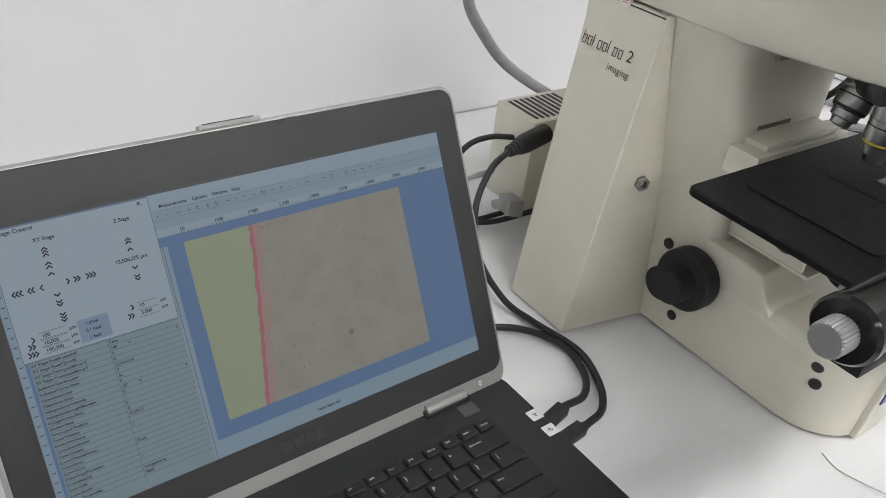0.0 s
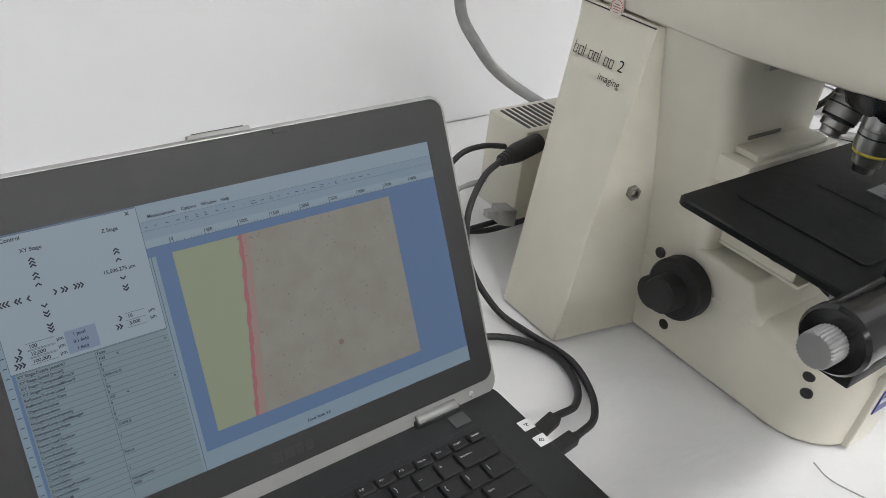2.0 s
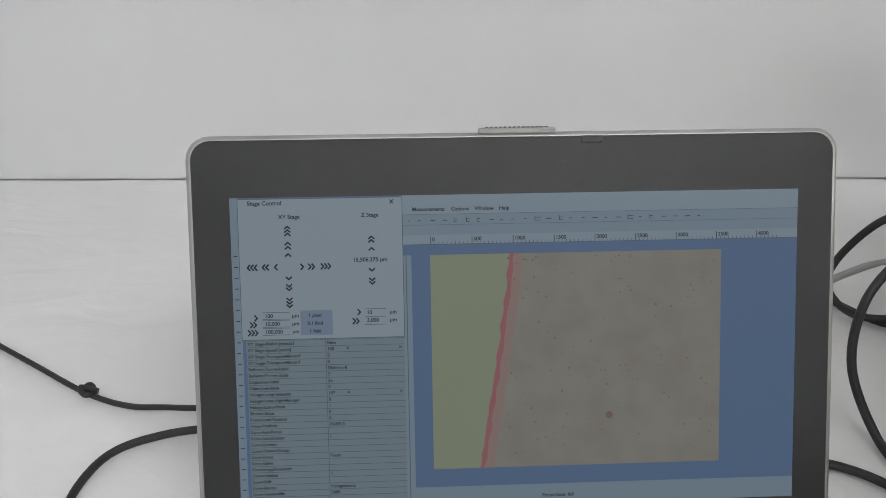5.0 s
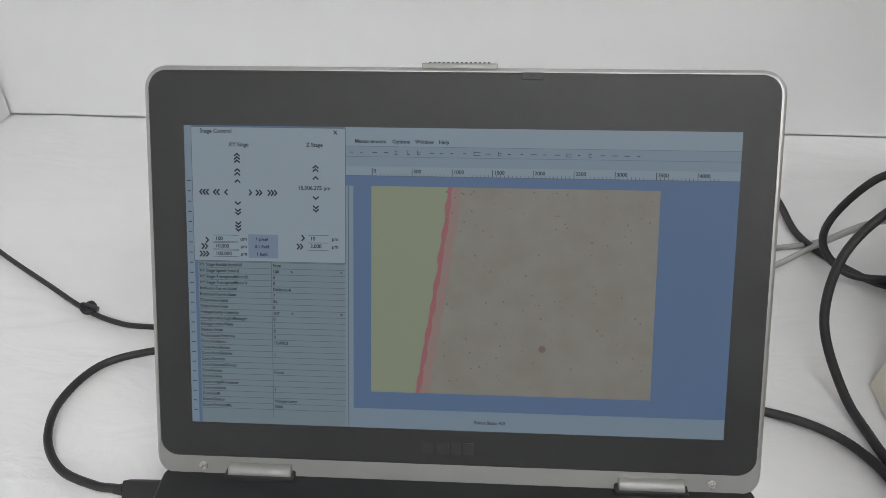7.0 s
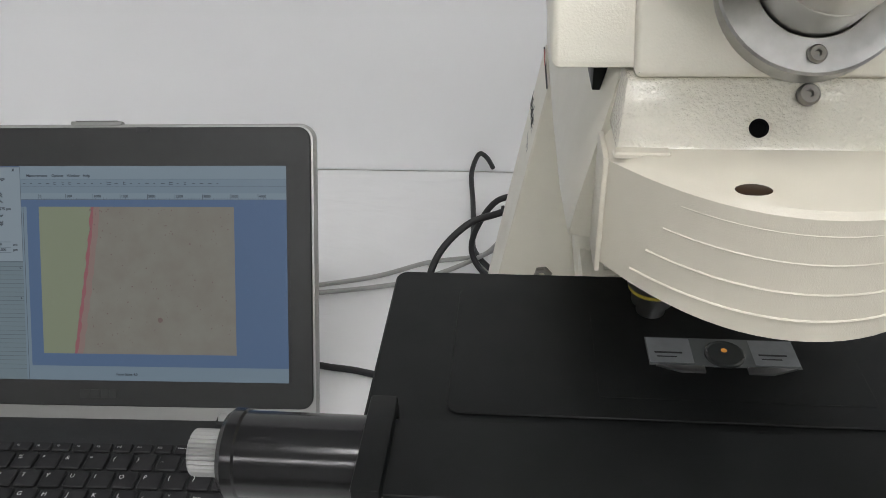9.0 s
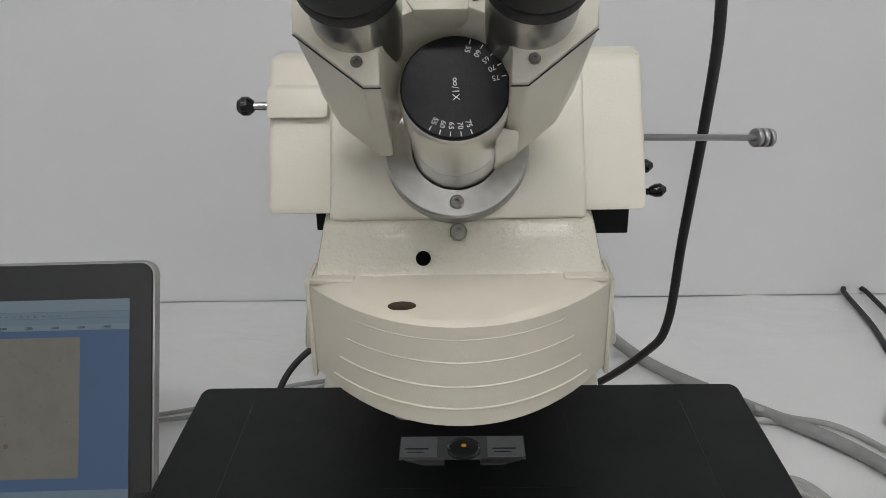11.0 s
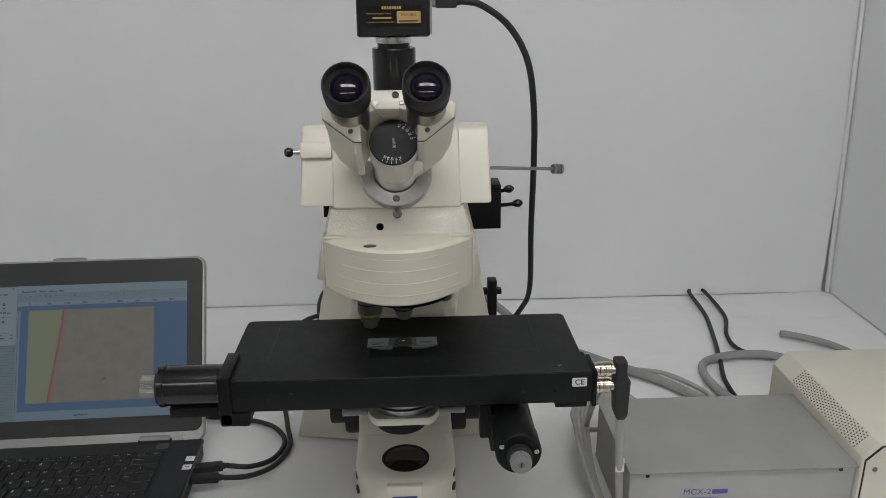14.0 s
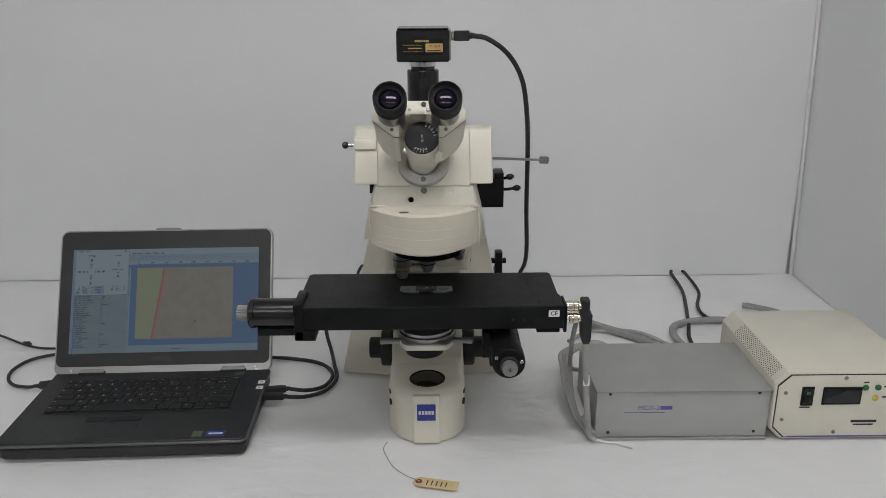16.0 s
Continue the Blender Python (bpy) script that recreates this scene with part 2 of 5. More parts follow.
def tube(pts, r, step=10, n=12, bm=None, m=None):
    line = curve_points(pts, step)
    b = bmesh.new()
    up = Vector((0.13, 0.2, 0.97))
    prev = None
    for i, q in enumerate(line):
        t = (line[min(i + 1, len(line) - 1)] - line[max(i - 1, 0)]).normalized()
        u = (up - t * up.dot(t)).normalized()
        up = u
        w = t.cross(u)
        ring = [b.verts.new(q + r * (math.cos(2 * math.pi * k / n) * u + math.sin(2 * math.pi * k / n) * w)) for k in range(n)]
        if prev:
            for k in range(n):
                b.faces.new((prev[k], prev[(k + 1) % n], ring[(k + 1) % n], ring[k]))
        else:
            b.faces.new(ring[::-1])
        prev = ring
    b.faces.new(prev)
    bmesh.ops.recalc_face_normals(b, faces=b.faces)
    return merge(bm, b, m)


def letters(body, size, m, bm=None, align="CENTER", depth=0.0, bold=0.0):
    c = bpy.data.curves.new("text", "FONT")
    c.body, c.size, c.align_x, c.align_y, c.extrude, c.offset = body, size, align, "CENTER", depth, size * bold
    ob = bpy.data.objects.new("text", c)
    me = bpy.data.meshes.new_from_object(ob)
    bpy.data.objects.remove(ob)
    bpy.data.curves.remove(c)
    b = bmesh.new()
    b.from_mesh(me)
    bpy.data.meshes.remove(me)
    return merge(bm, b, m)


def quad(x0, x1, y0, y1, z, m, bm=None):
    b = bmesh.new()
    b.faces.new([b.verts.new(p) for p in ((x0, y0, z), (x1, y0, z), (x1, y1, z), (x0, y1, z))])
    return merge(bm, b, m)


def screw(p, axis, r=0.003, h=0.0012):
    """A small cross-head screw."""
    b = lathe(p, axis, [(r, 0), (r, h * 0.6), (r * 0.8, h), (r * 0.35, h), (r * 0.3, h * 0.4), (0, h * 0.4)], 20)
    return b


# ---- setting ----
solo("floor", box(-2.2, 3.2, -3.4, 1.5, -0.85, -0.75, 0), M_FLOOR, "grey vinyl laboratory floor", kind="structure")
solo("ceiling", box(-2.2, 3.2, -3.4, 1.5, 1.75, 1.85, 0), M_PAINT, "plain white painted ceiling", kind="structure")
solo("wall_north", box(-2.2, 3.2, 1.5, 1.6, -0.75, 1.75, 0), M_PAINT, "white painted wall behind the backdrop", kind="structure")
solo("wall_south", box(-2.2, 3.2, -3.5, -3.4, -0.75, 1.75, 0), M_PAINT, "white painted wall behind the viewer", kind="structure")
solo("wall_west", box(-2.3, -2.2, -3.5, 1.6, -0.75, 1.75, 0), M_PAINT, "white painted side wall", kind="structure")
solo("wall_east", box(3.2, 3.3, -3.5, 1.6, -0.75, 1.75, 0), M_PAINT, "white painted side wall", kind="structure")

table = thing("table", 0.6, 0.4, -0.75, "work table draped with a white sheet", "table")
part("tabletop", box(-0.36, 1.52, -0.12, 0.953, -0.04, -0.004, 0.003), M_PAINT, table)
for lx in (-0.27, 1.47):
    for ly in (-0.06, 0.88):
        part("leg", box(lx - 0.025, lx + 0.025, ly - 0.025, ly + 0.025, -0.75, -0.04, 0.002), M_STEEL, table)


def sheet_mesh():
    b = bmesh.new()
    nx, ny = 150, 100
    x0, x1, y0, y1 = -0.37, 1.53, -0.13, 0.954
    grid = []
    for j in range(ny + 1):
        row = []
        for i in range(nx + 1):
            x, y = x0 + (x1 - x0) * i / nx, y0 + (y1 - y0) * j / ny
            q = Vector((x * 5, y * 9, 0.3))
            z = -0.0012 + 0.0011 * noise.fractal(q, 0.8, 2.0, 4)
            ridge = 1 - abs(noise.noise(Vector((x * 4 + 3, y * 7, 2.1))))
            z += 0.0016 * max(0, ridge - 0.93) / 0.07
            row.append(b.verts.new((x, y, min(z, 0.0012))))
        grid.append(row)
    for j in range(ny):
        for i in range(nx):
            b.faces.new((grid[j][i], grid[j][i + 1], grid[j + 1][i + 1], grid[j + 1][i]))
    ext = bmesh.ops.extrude_face_region(b, geom=list(b.faces))
    for v in [g for g in ext["geom"] if isinstance(g, bmesh.types.BMVert)]:
        v.co.z = -0.0038
    bmesh.ops.recalc_face_normals(b, faces=b.faces)
    return b


solo("table_sheet", sheet_mesh(), M_SHEET, "white creased sheet covering the table", "sheet")


def backdrop_panel(name, w, label, x, y, yaw, lean=0.0):
    """A tall white panel whose foot curls a little where it meets the table."""
    b = loft([[(0, 0, 0.001), (0, 0.02, 0.001), (0, 0.02, 1.25), (0, 0, 1.25)], [(w, 0, 0.001), (w, 0.02, 0.001), (w, 0.02, 1.25), (w, 0, 1.25)]])
    b.transform(pose(x, y, 0, 0, 0, yaw))
    for v in b.verts:
        v.co.x -= lean * v.co.z
    return solo(name, b, M_PANEL, label, kind="structure")


backdrop_panel("backdrop", 1.845, "tall white backdrop panel behind the table", -0.372, 0.953, 0)
backdrop_panel("backdrop_east", 1.1, "white side panel standing on the table", 1.4885, 0.953, -90, 0.035)
backdrop_panel("backdrop_west", 1.1, "white side panel standing on the table", -0.350, -0.152, 90)
trim = box(1.4795, 1.4875, 0.945, 0.9525, 0.001, 1.25, 0.003)
for v in trim.verts:
    v.co.x -= 0.035 * v.co.z
solo("trim", trim, M_WHITE, "white strip in the corner of the panels", kind="structure")


def ceiling_light(x, y, rows):
    t = thing("ceiling_light", x, y, 1.75, "white ceiling light with bright tubes", "ceiling light", "ceiling lights")
    part("housing", box(x - 0.64, x + 0.64, y - 0.17, y + 0.17, 1.70, 1.75, 0.004), M_LAMPBODY, t)
    for dy in rows:
        part("tube", box(x - 0.60, x + 0.60, y + dy - 0.022, y + dy + 0.022, 1.680, 1.699, 0.004), M_LAMP, t, "glowing white tube")


for lx, ly, rows in LIGHTS:
    ceiling_light(lx, ly, rows)

# ---- laptop ----
LX, LY, LZ, LYAW = 0.2262, 0.3440, 0.002, 1.8
LM = pose(LX, LY, LZ, 0, 0, LYAW)
laptop = thing("laptop", LX, LY, 0, "open black and silver laptop computer running camera software", "laptop", yaw=LYAW)
for fx in (-0.15, 0.15):
    for fy in (-0.095, 0.08):
        part("rubber_foot", cyl(LM @ Vector((fx, fy, -LZ)), LM @ Vector((fx, fy, 0.0031)), 0.008, n=16), M_RUBBER, laptop)
# base: tray, silver band, deck
part("bottom_case", plate(-0.1735, 0.1735, -0.1145, 0.103, 0.003, 0.0226, 0.012, 0.004, m=LM), M_LAPGREY, laptop)
part("side_band", plate(-0.1755, 0.1755, -0.117, 0.105, 0.0228, 0.0275, 0.012, 0.0015, m=LM), M_EDGE, laptop, "dull grey metal edge band")
part("deck", plate(-0.1745, 0.1745, -0.116, 0.100, 0.0277, 0.0305, 0.011, 0.001, m=LM), M_LAPDECK, laptop, "soft black palm rest and deck")
part("keyboard_well", plate(-0.145, 0.139, -0.038, 0.070, 0.0306, 0.0312, 0.003, 0.0002, m=LM), M_LAPDECK, laptop)
part("touchpad", plate(-0.068, 0.012, -0.108, -0.062, 0.0306, 0.0309, 0.002, 0.0001, m=LM), M_LAPDECK, laptop, "matt black touchpad")
for kx in (-0.068, -0.041, -0.014):
    part("touchpad_button", plate(kx, kx + 0.026, -0.0605, -0.050, 0.0306, 0.0318, 0.001, 0.0003, m=LM), M_KEY, laptop)
part("fingerprint_reader", plate(0.120, 0.135, 0.074, 0.086, 0.0306, 0.0312, 0.001, 0.0002, m=LM), M_PAD, laptop, "small grey square pad")
for i, (sx, c) in enumerate(((0.118, M_BLUE), (0.098, M_DULLGREEN))):
    part("sticker", plate(sx, sx + (0.026 if i == 0 else 0.014), -0.109, -0.094, 0.0306, 0.0309, 0.001, 0.0001, m=LM), c, laptop, "small coloured sticker")
part("sticker_bar", plate(0.121, 0.141, -0.104, -0.100, 0.031, 0.0312, 0.001, 0.0001, m=LM), M_PRINT, laptop, "pale band on the sticker")
for body, ky in (("A", 0.049), ("B", 0.031)):
    tag = part("label_tag", plate(0.1635, 0.1745, ky - 0.0052, ky + 0.0052, 0.0306, 0.0309, 0.0006, 0.0001, m=LM), M_WHITE, laptop, "white sticky tag with a letter")
    part("letter", letters(body, 0.006, LM @ pose(0.169, ky, 0.0311, 0, 0, 60)), M_INK, tag, "black letter")
# keys
ROWSK = [
    (0.0595, 0.0085, "Esc F1 F2 F3 F4 F5 F6 F7 F8 F9 F10 F11 F12 Home End Insert Delete".split(), None),
    (0.0455, 0.0155, "~ ! @ # $ % ^ & * ( ) _ + Backspace".split(), {0: 0.7, 13: 1.9}),
    (0.0280, 0.0155, "Tab Q W E R T Y U I O P { } |".split(), {0: 1.3, 13: 1.3}),
    (0.0105, 0.0155, "Caps A S D F G H J K L : \" Enter".split(), {0: 1.6, 12: 2.0}),
    (-0.0070, 0.0155, "Shift Z X C V B N M < > ? Shift".split(), {0: 2.1, 11: 2.5}),
    (-0.0245, 0.0155, ["Ctrl", "Fn", "", "Alt", "", "Alt", "", "Ctrl", "<", "^", ">"], {4: 5.2, 3: 1.1, 5: 1.1}),
]
for ky, kh, names, wide in ROWSK:
    ws = [(wide or {}).get(i, 1.0) for i in range(len(names))]
    unit = 0.276 / sum(ws)
    x = -0.141
    for nm, w in zip(names, ws):
        kw = unit * w
        key = part("key", plate(x + 0.0011, x + kw - 0.0011, ky - kh / 2 - 0.0002, ky + kh / 2, 0.0313, 0.0338, 0.0018, 0.0008, m=LM, n=2), M_KEY, laptop)
        if nm:
            size = 0.0052 if len(nm) == 1 else 0.0026
            part("legend", letters(nm, size, LM @ pose(x + 0.0035, ky + (0 if kh < 0.01 else 0.002), 0.03392), align="LEFT"), M_LEGEND, key, "white legend")
        x += kw
# lid: hinge line at local y 0.0985, z 0.034, leaning back
LID = LM @ pose(0.0, 0.0975, 0.0400, 90 - 28.4, 0, 0)  # x right, y up the lid, z out of the screen
part("lid_shell", plate(-0.1785, 0.1775, -0.0135, 0.2290, -0.0085, -0.0003, 0.013, 0.002, m=LID), M_LAPSILVER, laptop, "silver metal lid rim")
part("bezel", plate(-0.1752, 0.1738, 0.0005, 0.2264, -0.0002, 0.0016, 0.0105, 0.0008, m=LID), M_LAPGREY, laptop, "dark graphite screen bezel")
for hx in (-0.115, 0.115):
    part("hinge", cyl(LID @ Vector((hx - 0.019, -0.0085, -0.001)), LID @ Vector((hx + 0.019, -0.0085, -0.001)), 0.0052, n=20), M_HINGE, laptop, "silver hinge cover")
    part("hinge_block", box(hx - 0.021, hx + 0.021, 0.088, 0.101, 0.018, 0.0335, 0.001, m=LM), M_LAPGREY, laptop)
for hx in (-0.150, 0.150):
    part("lid_screw", screw(LID @ Vector((hx, -0.006, -0.0005)), LID.to_3x3() @ Vector((0, 0, 1)), 0.0026), M_STEEL, laptop)
lt = part("latch", plate(-0.021, 0.021, 0.2283, 0.2314, -0.0065, -0.001, 0.001, 0.0004, m=LID), M_HINGE, laptop, "grey ribbed release latch")
for i in range(14):
    part("latch_rib", box(-0.017 + i * 0.0025, -0.0158 + i * 0.0025, 0.2314, 0.2320, -0.006, -0.0012, 0, m=LID), M_LAPGREY, lt)
part("latch_hook", plate(0.034, 0.046, 0.2225, 0.2265, 0.0014, 0.0024, 0.001, 0.0004, m=LID), M_INK, laptop)
for hx in (-0.018, 0.024):
    part("microphone_hole", cyl(LID @ Vector((hx, 0.2125, 0.0012)), LID @ Vector((hx, 0.2125, 0.0018)), 0.0007, n=10), M_INK, laptop)
# A flat black plate draws the dark line of the screen's recess.
part("screen_border", plate(-0.1575, 0.1565, 0.0198, 0.1980, 0.00155, 0.00168, 0.0008, 0.00004, m=LID, n=2), M_INK, laptop, "thin black edge round the display")
badge = None
bx = -0.019
for w in (0.0075, 0.0075, 0.006, 0.006):
    badge = plate(bx, bx + w, 0.0075, 0.0145, 0.0015, 0.0022, 0.0008, 0.0002, bm=badge, m=LID)
    bx += w + 0.0012
part("badge", badge, material("dull_pewter", (0.055, 0.055, 0.055), 0.4, 0.6, vary=0.05), laptop, "small grey metal badge")

# display: 310 x 174 mm, drawn in units of a thousandth of its width from the top left
SW, SH, SB = 0.3094, 0.1740, 0.0218
DISP = LID @ Matrix.Translation((-SW / 2 - 0.0005, SB + SH, 0.0017)) @ Matrix.Diagonal((SW / 1000, -SW / 1000, 1, 1))
display = part("display", quad(0, 1000, 0, 562, 0, DISP), screen_mat("display_blue", (0.16, 0.27, 0.48), GLOW), laptop, "lit display with a stage control dialog and a tissue picture")
S_LIGHT = screen_mat("display_pale", (0.40, 0.52, 0.62), GLOW)
S_LIGHT2 = screen_mat("display_pale_toolbar", (0.33, 0.45, 0.56), GLOW)
S_DIALOG = screen_mat("display_white", (0.46, 0.57, 0.66), GLOW)
S_ROW = screen_mat("display_row", (0.30, 0.40, 0.46), GLOW)
S_BUTTON = screen_mat("display_button", (0.30, 0.40, 0.56), GLOW)
S_DARK = screen_mat("display_dark", (0.02, 0.03, 0.045), GLOW)
S_LINE = screen_mat("display_line", (0.15, 0.20, 0.25), GLOW)
S_GREEN = screen_mat("display_green", (0.42, 0.48, 0.33), GLOW)
S_PINK = screen_mat("display_pink", (0.54, 0.20, 0.23), GLOW)
S_PINKS = screen_mat("display_pale_pink", (0.48, 0.34, 0.31), GLOW)


def tissue_mat():
    m = screen_mat("display_tissue", (0.36, 0.36, 0.30), GLOW)
    nt = m.node_tree
    b = nt.nodes["Principled BSDF"]
    tc = nt.nodes.new("ShaderNodeTexCoord")
    n = nt.nodes.new("ShaderNodeTexNoise")
    n.inputs["Scale"].default_value, n.inputs["Detail"].default_value = 60, 8
    r = nt.nodes.new("ShaderNodeValToRGB")
    r.color_ramp.elements[0].position, r.color_ramp.elements[0].color = 0.3, (0.38, 0.355, 0.305, 1)
    r.color_ramp.elements[1].position, r.color_ramp.elements[1].color = 0.7, (0.425, 0.42, 0.365, 1)
    nt.links.new(tc.outputs["Object"], n.inputs["Vector"])
    nt.links.new(n.outputs["Fac"], r.inputs["Fac"])
    nt.links.new(r.outputs["Color"], b.inputs["Emission Color"])
    return m


def pane(name, rects, mat, lift, label=""):
    """Flat patches of the display, one mesh."""
    b = None
    for x0, x1, y0, y1 in rects:
        b = quad(x0, x1, y0, y1, lift, DISP, b)
    return tagged(part(name, b, mat, display, label), kind="stuff" if len(rects) > 6 else "")


pane("menu_bar", [(297, 1000, 0, 34)], S_LIGHT, 0.00005)
pane("toolbar", [(297, 1000, 34, 70)], S_LIGHT2, 0.00005)
pane("ruler", [(297, 1000, 70, 86)], S_LIGHT, 0.00005)
pane("status_bar", [(312, 1000, 524, 562), (0, 14, 0, 562), (297, 312, 105, 562)], S_LIGHT2, 0.00005)
pane("property_table", [(20, 297, 240, 562)], S_ROW, 0.00005)
pane("table_grid", [(20, 297, 250 + 11.3 * i, 250.9 + 11.3 * i) for i in range(26)] + [(158, 159, 240, 550), (302, 303.5, 105, 562), (297, 1000, 33.4, 34), (297, 1000, 52, 52.6), (297, 1000, 86, 87)], S_LINE, 0.0001)
dialog = pane("dialog", [(14, 297, 3, 248)], S_DIALOG, 0.0002, "white stage control dialog")
pane("dialog_edge", [(14, 297, 2, 3), (14, 297, 248, 249.2), (13, 14, 2, 249), (297, 298.2, 2, 249)], S_LINE, 0.0002)
pane("entry_field", [(50, 98, 200 + 14 * i, 201 + 14 * i) for i in range(3)] + [(50, 98, 212 + 14 * i, 213 + 14 * i) for i in range(3)] + [(228, 266, 197 + 14 * i, 198 + 14 * i) for i in range(3)], S_LINE, 0.0003)
pane("button", [(116, 172, 198, 242)], S_BUTTON, 0.0003, "pale blue field buttons")
pane("picture", [(345, 863, 105, 491)], tissue_mat(), 0.0001, "beige tissue picture with fine specks")
# green margin and pink band of the picture
rnd = random.Random(4)
edge = [(485 - 57 * (i / 40) ** 1.15 + rnd.uniform(-1.2, 1.2), 105 + 386 * i / 40) for i in range(41)]


def strip(offs0, offs1, lift, left=None):
    b = bmesh.new()
    vs = []
    for k, (x, y) in enumerate(edge):
        j = 1.5 * math.sin(k * 1.3) if left is None else 0
        vs.append((b.verts.new((left if left is not None else x + offs0 + j, y, lift)), b.verts.new((x + offs1 - j * 0.7, y, lift))))
    for a, c in zip(vs, vs[1:]):
        b.faces.new((a[0], a[1], c[1], c[0]))
    b.transform(DISP)
    return b


part("picture_margin", strip(0, 0, 0.00015, 345), S_GREEN, display, "pale green slide margin")
part("tissue_edge_haze", strip(0, 24, 0.00016), S_PINKS, display, "pale pink tissue edge")
part("tissue_edge", strip(0, 8.5, 0.0002), S_PINK, display, "pink stained tissue edge")
specks = None
for i in range(150):
    sx, sy = 480 + rnd.random() ** 1.3 * 370, 112 + rnd.random() ** 1.6 * 370
    s = rnd.uniform(0.5, 2.0)
    specks = lathe((sx, sy, 0.00022), (0, 0, 1), [(0, 0), (s, 0)], 7, specks)
specks = lathe((662, 400, 0.00022), (0, 0, 1), [(0, 0), (7, 0)], 9, specks)
specks.transform(DISP)
part("tissue_speck", specks, screen_mat("display_speck", (0.31, 0.22, 0.20), GLOW), display)["kind"] = "stuff"
FLIP = Matrix.Diagonal((1, -1, 1, 1))


def words(items, name, mat=S_DARK, lift=0.00035):
    b = None
    for body, x, y, size in items:
        b = letters(body, size, DISP @ Matrix.Translation((x, y, lift)) @ FLIP, b, "LEFT", bold=0.022)
    return tagged(part(name, b, mat, display), kind="stuff")


words([("Stage Control", 30, 10, 10.5), ("XY Stage", 83, 34, 10), ("Z Stage", 226, 33, 10), ("x", 276, 9, 14), ("15,506.275 \u00b5m", 210, 111, 10), ("100", 54, 207, 9.5), ("10,000", 54, 221, 9.5), ("100,000", 54, 235, 9.5), ("\u00b5m", 101, 207, 9.5), ("\u00b5m", 101, 221, 9.5), ("\u00b5m", 101, 235, 9.5), ("1 pixel", 130, 207, 8.5), ("0.1 field", 128, 221, 8.5), ("1 field", 131, 235, 8.5), ("10", 232, 204, 9.5), ("3,000", 232, 218, 9.5), ("\u00b5m", 272, 204, 9.5), ("\u00b5m", 272, 218, 9.5)], "dialog_text")
words([("Measurements", 315, 25, 9.6), ("Options", 383, 25, 9.6), ("Window", 424, 25, 9.6), ("Help", 467, 25, 9.6), ("Focus State: 4.0", 540, 545, 9)] + [(str(500 * i), 349 + 72.5 * i, 78, 9.5) for i in range(9)], "menu_text")
pane("ruler_tick", [(346 + 72.5 * i, 347.2 + 72.5 * i, 73, 86) for i in range(9)] + [(346 + 7.25 * i, 346.7 + 7.25 * i, 82, 86) for i in range(86)], S_DARK, 0.0002)
PROPS = [("XY Stage-Enable joystick?", "False"), ("XY Stage-Speed [mm/s]", "100"), ("XY Stage-TransposeMirrorX", "0"), ("XY Stage-TransposeMirrorY", "0"), ("ReflectorTurret-Label", "Dichroic-8"), ("ReflectorTurret-State", "7"), ("Objectives-Label", "5x"), ("Objectives-State", "0"), ("HalogenLamp-Intensity", "107"), ("HalogenLamp-LightManager", "0"), ("HalogenLamp-State", "1"), ("Shutter-State", "0"), ("Focus-Load Position", "0"), ("Focus-Position", "15,493.3"), ("Core-AutoFocus", ""), ("Core-AutoShutter", "1"), ("Core-Camera", ""), ("Core-ChannelGroup", ""), ("Core-Focus", "Focus"), ("Core-Galvo", ""), ("Core-ImageProcessor", ""), ("Core-Initialize", "1"), ("Core-SLM", ""), ("Core-Shutter", "HalogenLamp"), ("Core-TimeoutMs", "5000")]
words([(a, 22, 256 + 11.3 * i, 7.9) for i, (a, v) in enumerate(PROPS)] + [(v, 161, 256 + 11.3 * i, 7.9) for i, (a, v) in enumerate(PROPS) if v] + [("<", 194, 267, 9), (">", 287, 267, 9), ("<", 194, 346, 9), (">", 287, 346, 9)], "property_text")


def chevrons(items):
    """Little arrow heads: x, y, direction in degrees."""
    b = bmesh.new()
    for x, y, d in items:
        a = math.radians(d)
        for s in (-1, 1):
            pts = []
            for px, py in ((3.6, 0), (-1.6, s * 6.0), (-4.0, s * 4.5), (0.0, 0)):
                pts.append(b.verts.new((x + px * math.cos(a) - py * math.sin(a), y + px * math.sin(a) + py * math.cos(a), 0.00035)))
            b.faces.new(pts if s > 0 else pts[::-1])
    b.transform(DISP)
    return b


CH = [(98, y, -90) for y in (52, 58, 64, 80, 87, 100)] + [(98, y, 90) for y in (141, 154, 160, 178, 184, 190)]
CH += [(x, 121, 180) for x in (29, 35, 41, 55, 61, 76)] + [(x, 121, 0) for x in (122, 135, 141, 157, 163, 169)]
CH += [(243, y, -90) for y in (72, 78, 92)] + [(243, y, 90) for y in (129, 146, 152)]
CH += [(39, 210, 0), (31, 222, 0), (37, 222, 0), (27, 236, 0), (33, 236, 0), (39, 236, 0), (219, 203, 0), (210, 219, 0), (216, 219, 0)]
part("arrow_print", chevrons(CH), S_DARK, display, "dark arrow heads")["kind"] = "stuff"
icons = []
for i in range(26):
    x = 305 + i * 20.5 + rnd.uniform(-2, 2)
    s = rnd.choice((3, 5, 6))
    if rnd.random() < 0.5:
        icons += [(x, x + 2 * s, 43 - s * 0.2, 43.9 - s * 0.2), (x, x + 0.9, 40, 47), (x, x + 2 * s, 47, 47.9)]
    else:
        icons += [(x, x + s * 1.6, 44, 45.2)]
for i in range(24):
    icons += [(4, 11, 100 + i * 19, 101.5 + i * 19)]
pane("toolbar_icon", icons, S_DARK, 0.0002)
# ---- microscope ----
CX = 0.661
scope = thing("microscope", CX, 0.42, 0, "cream research microscope with a black motor stage", "microscope")


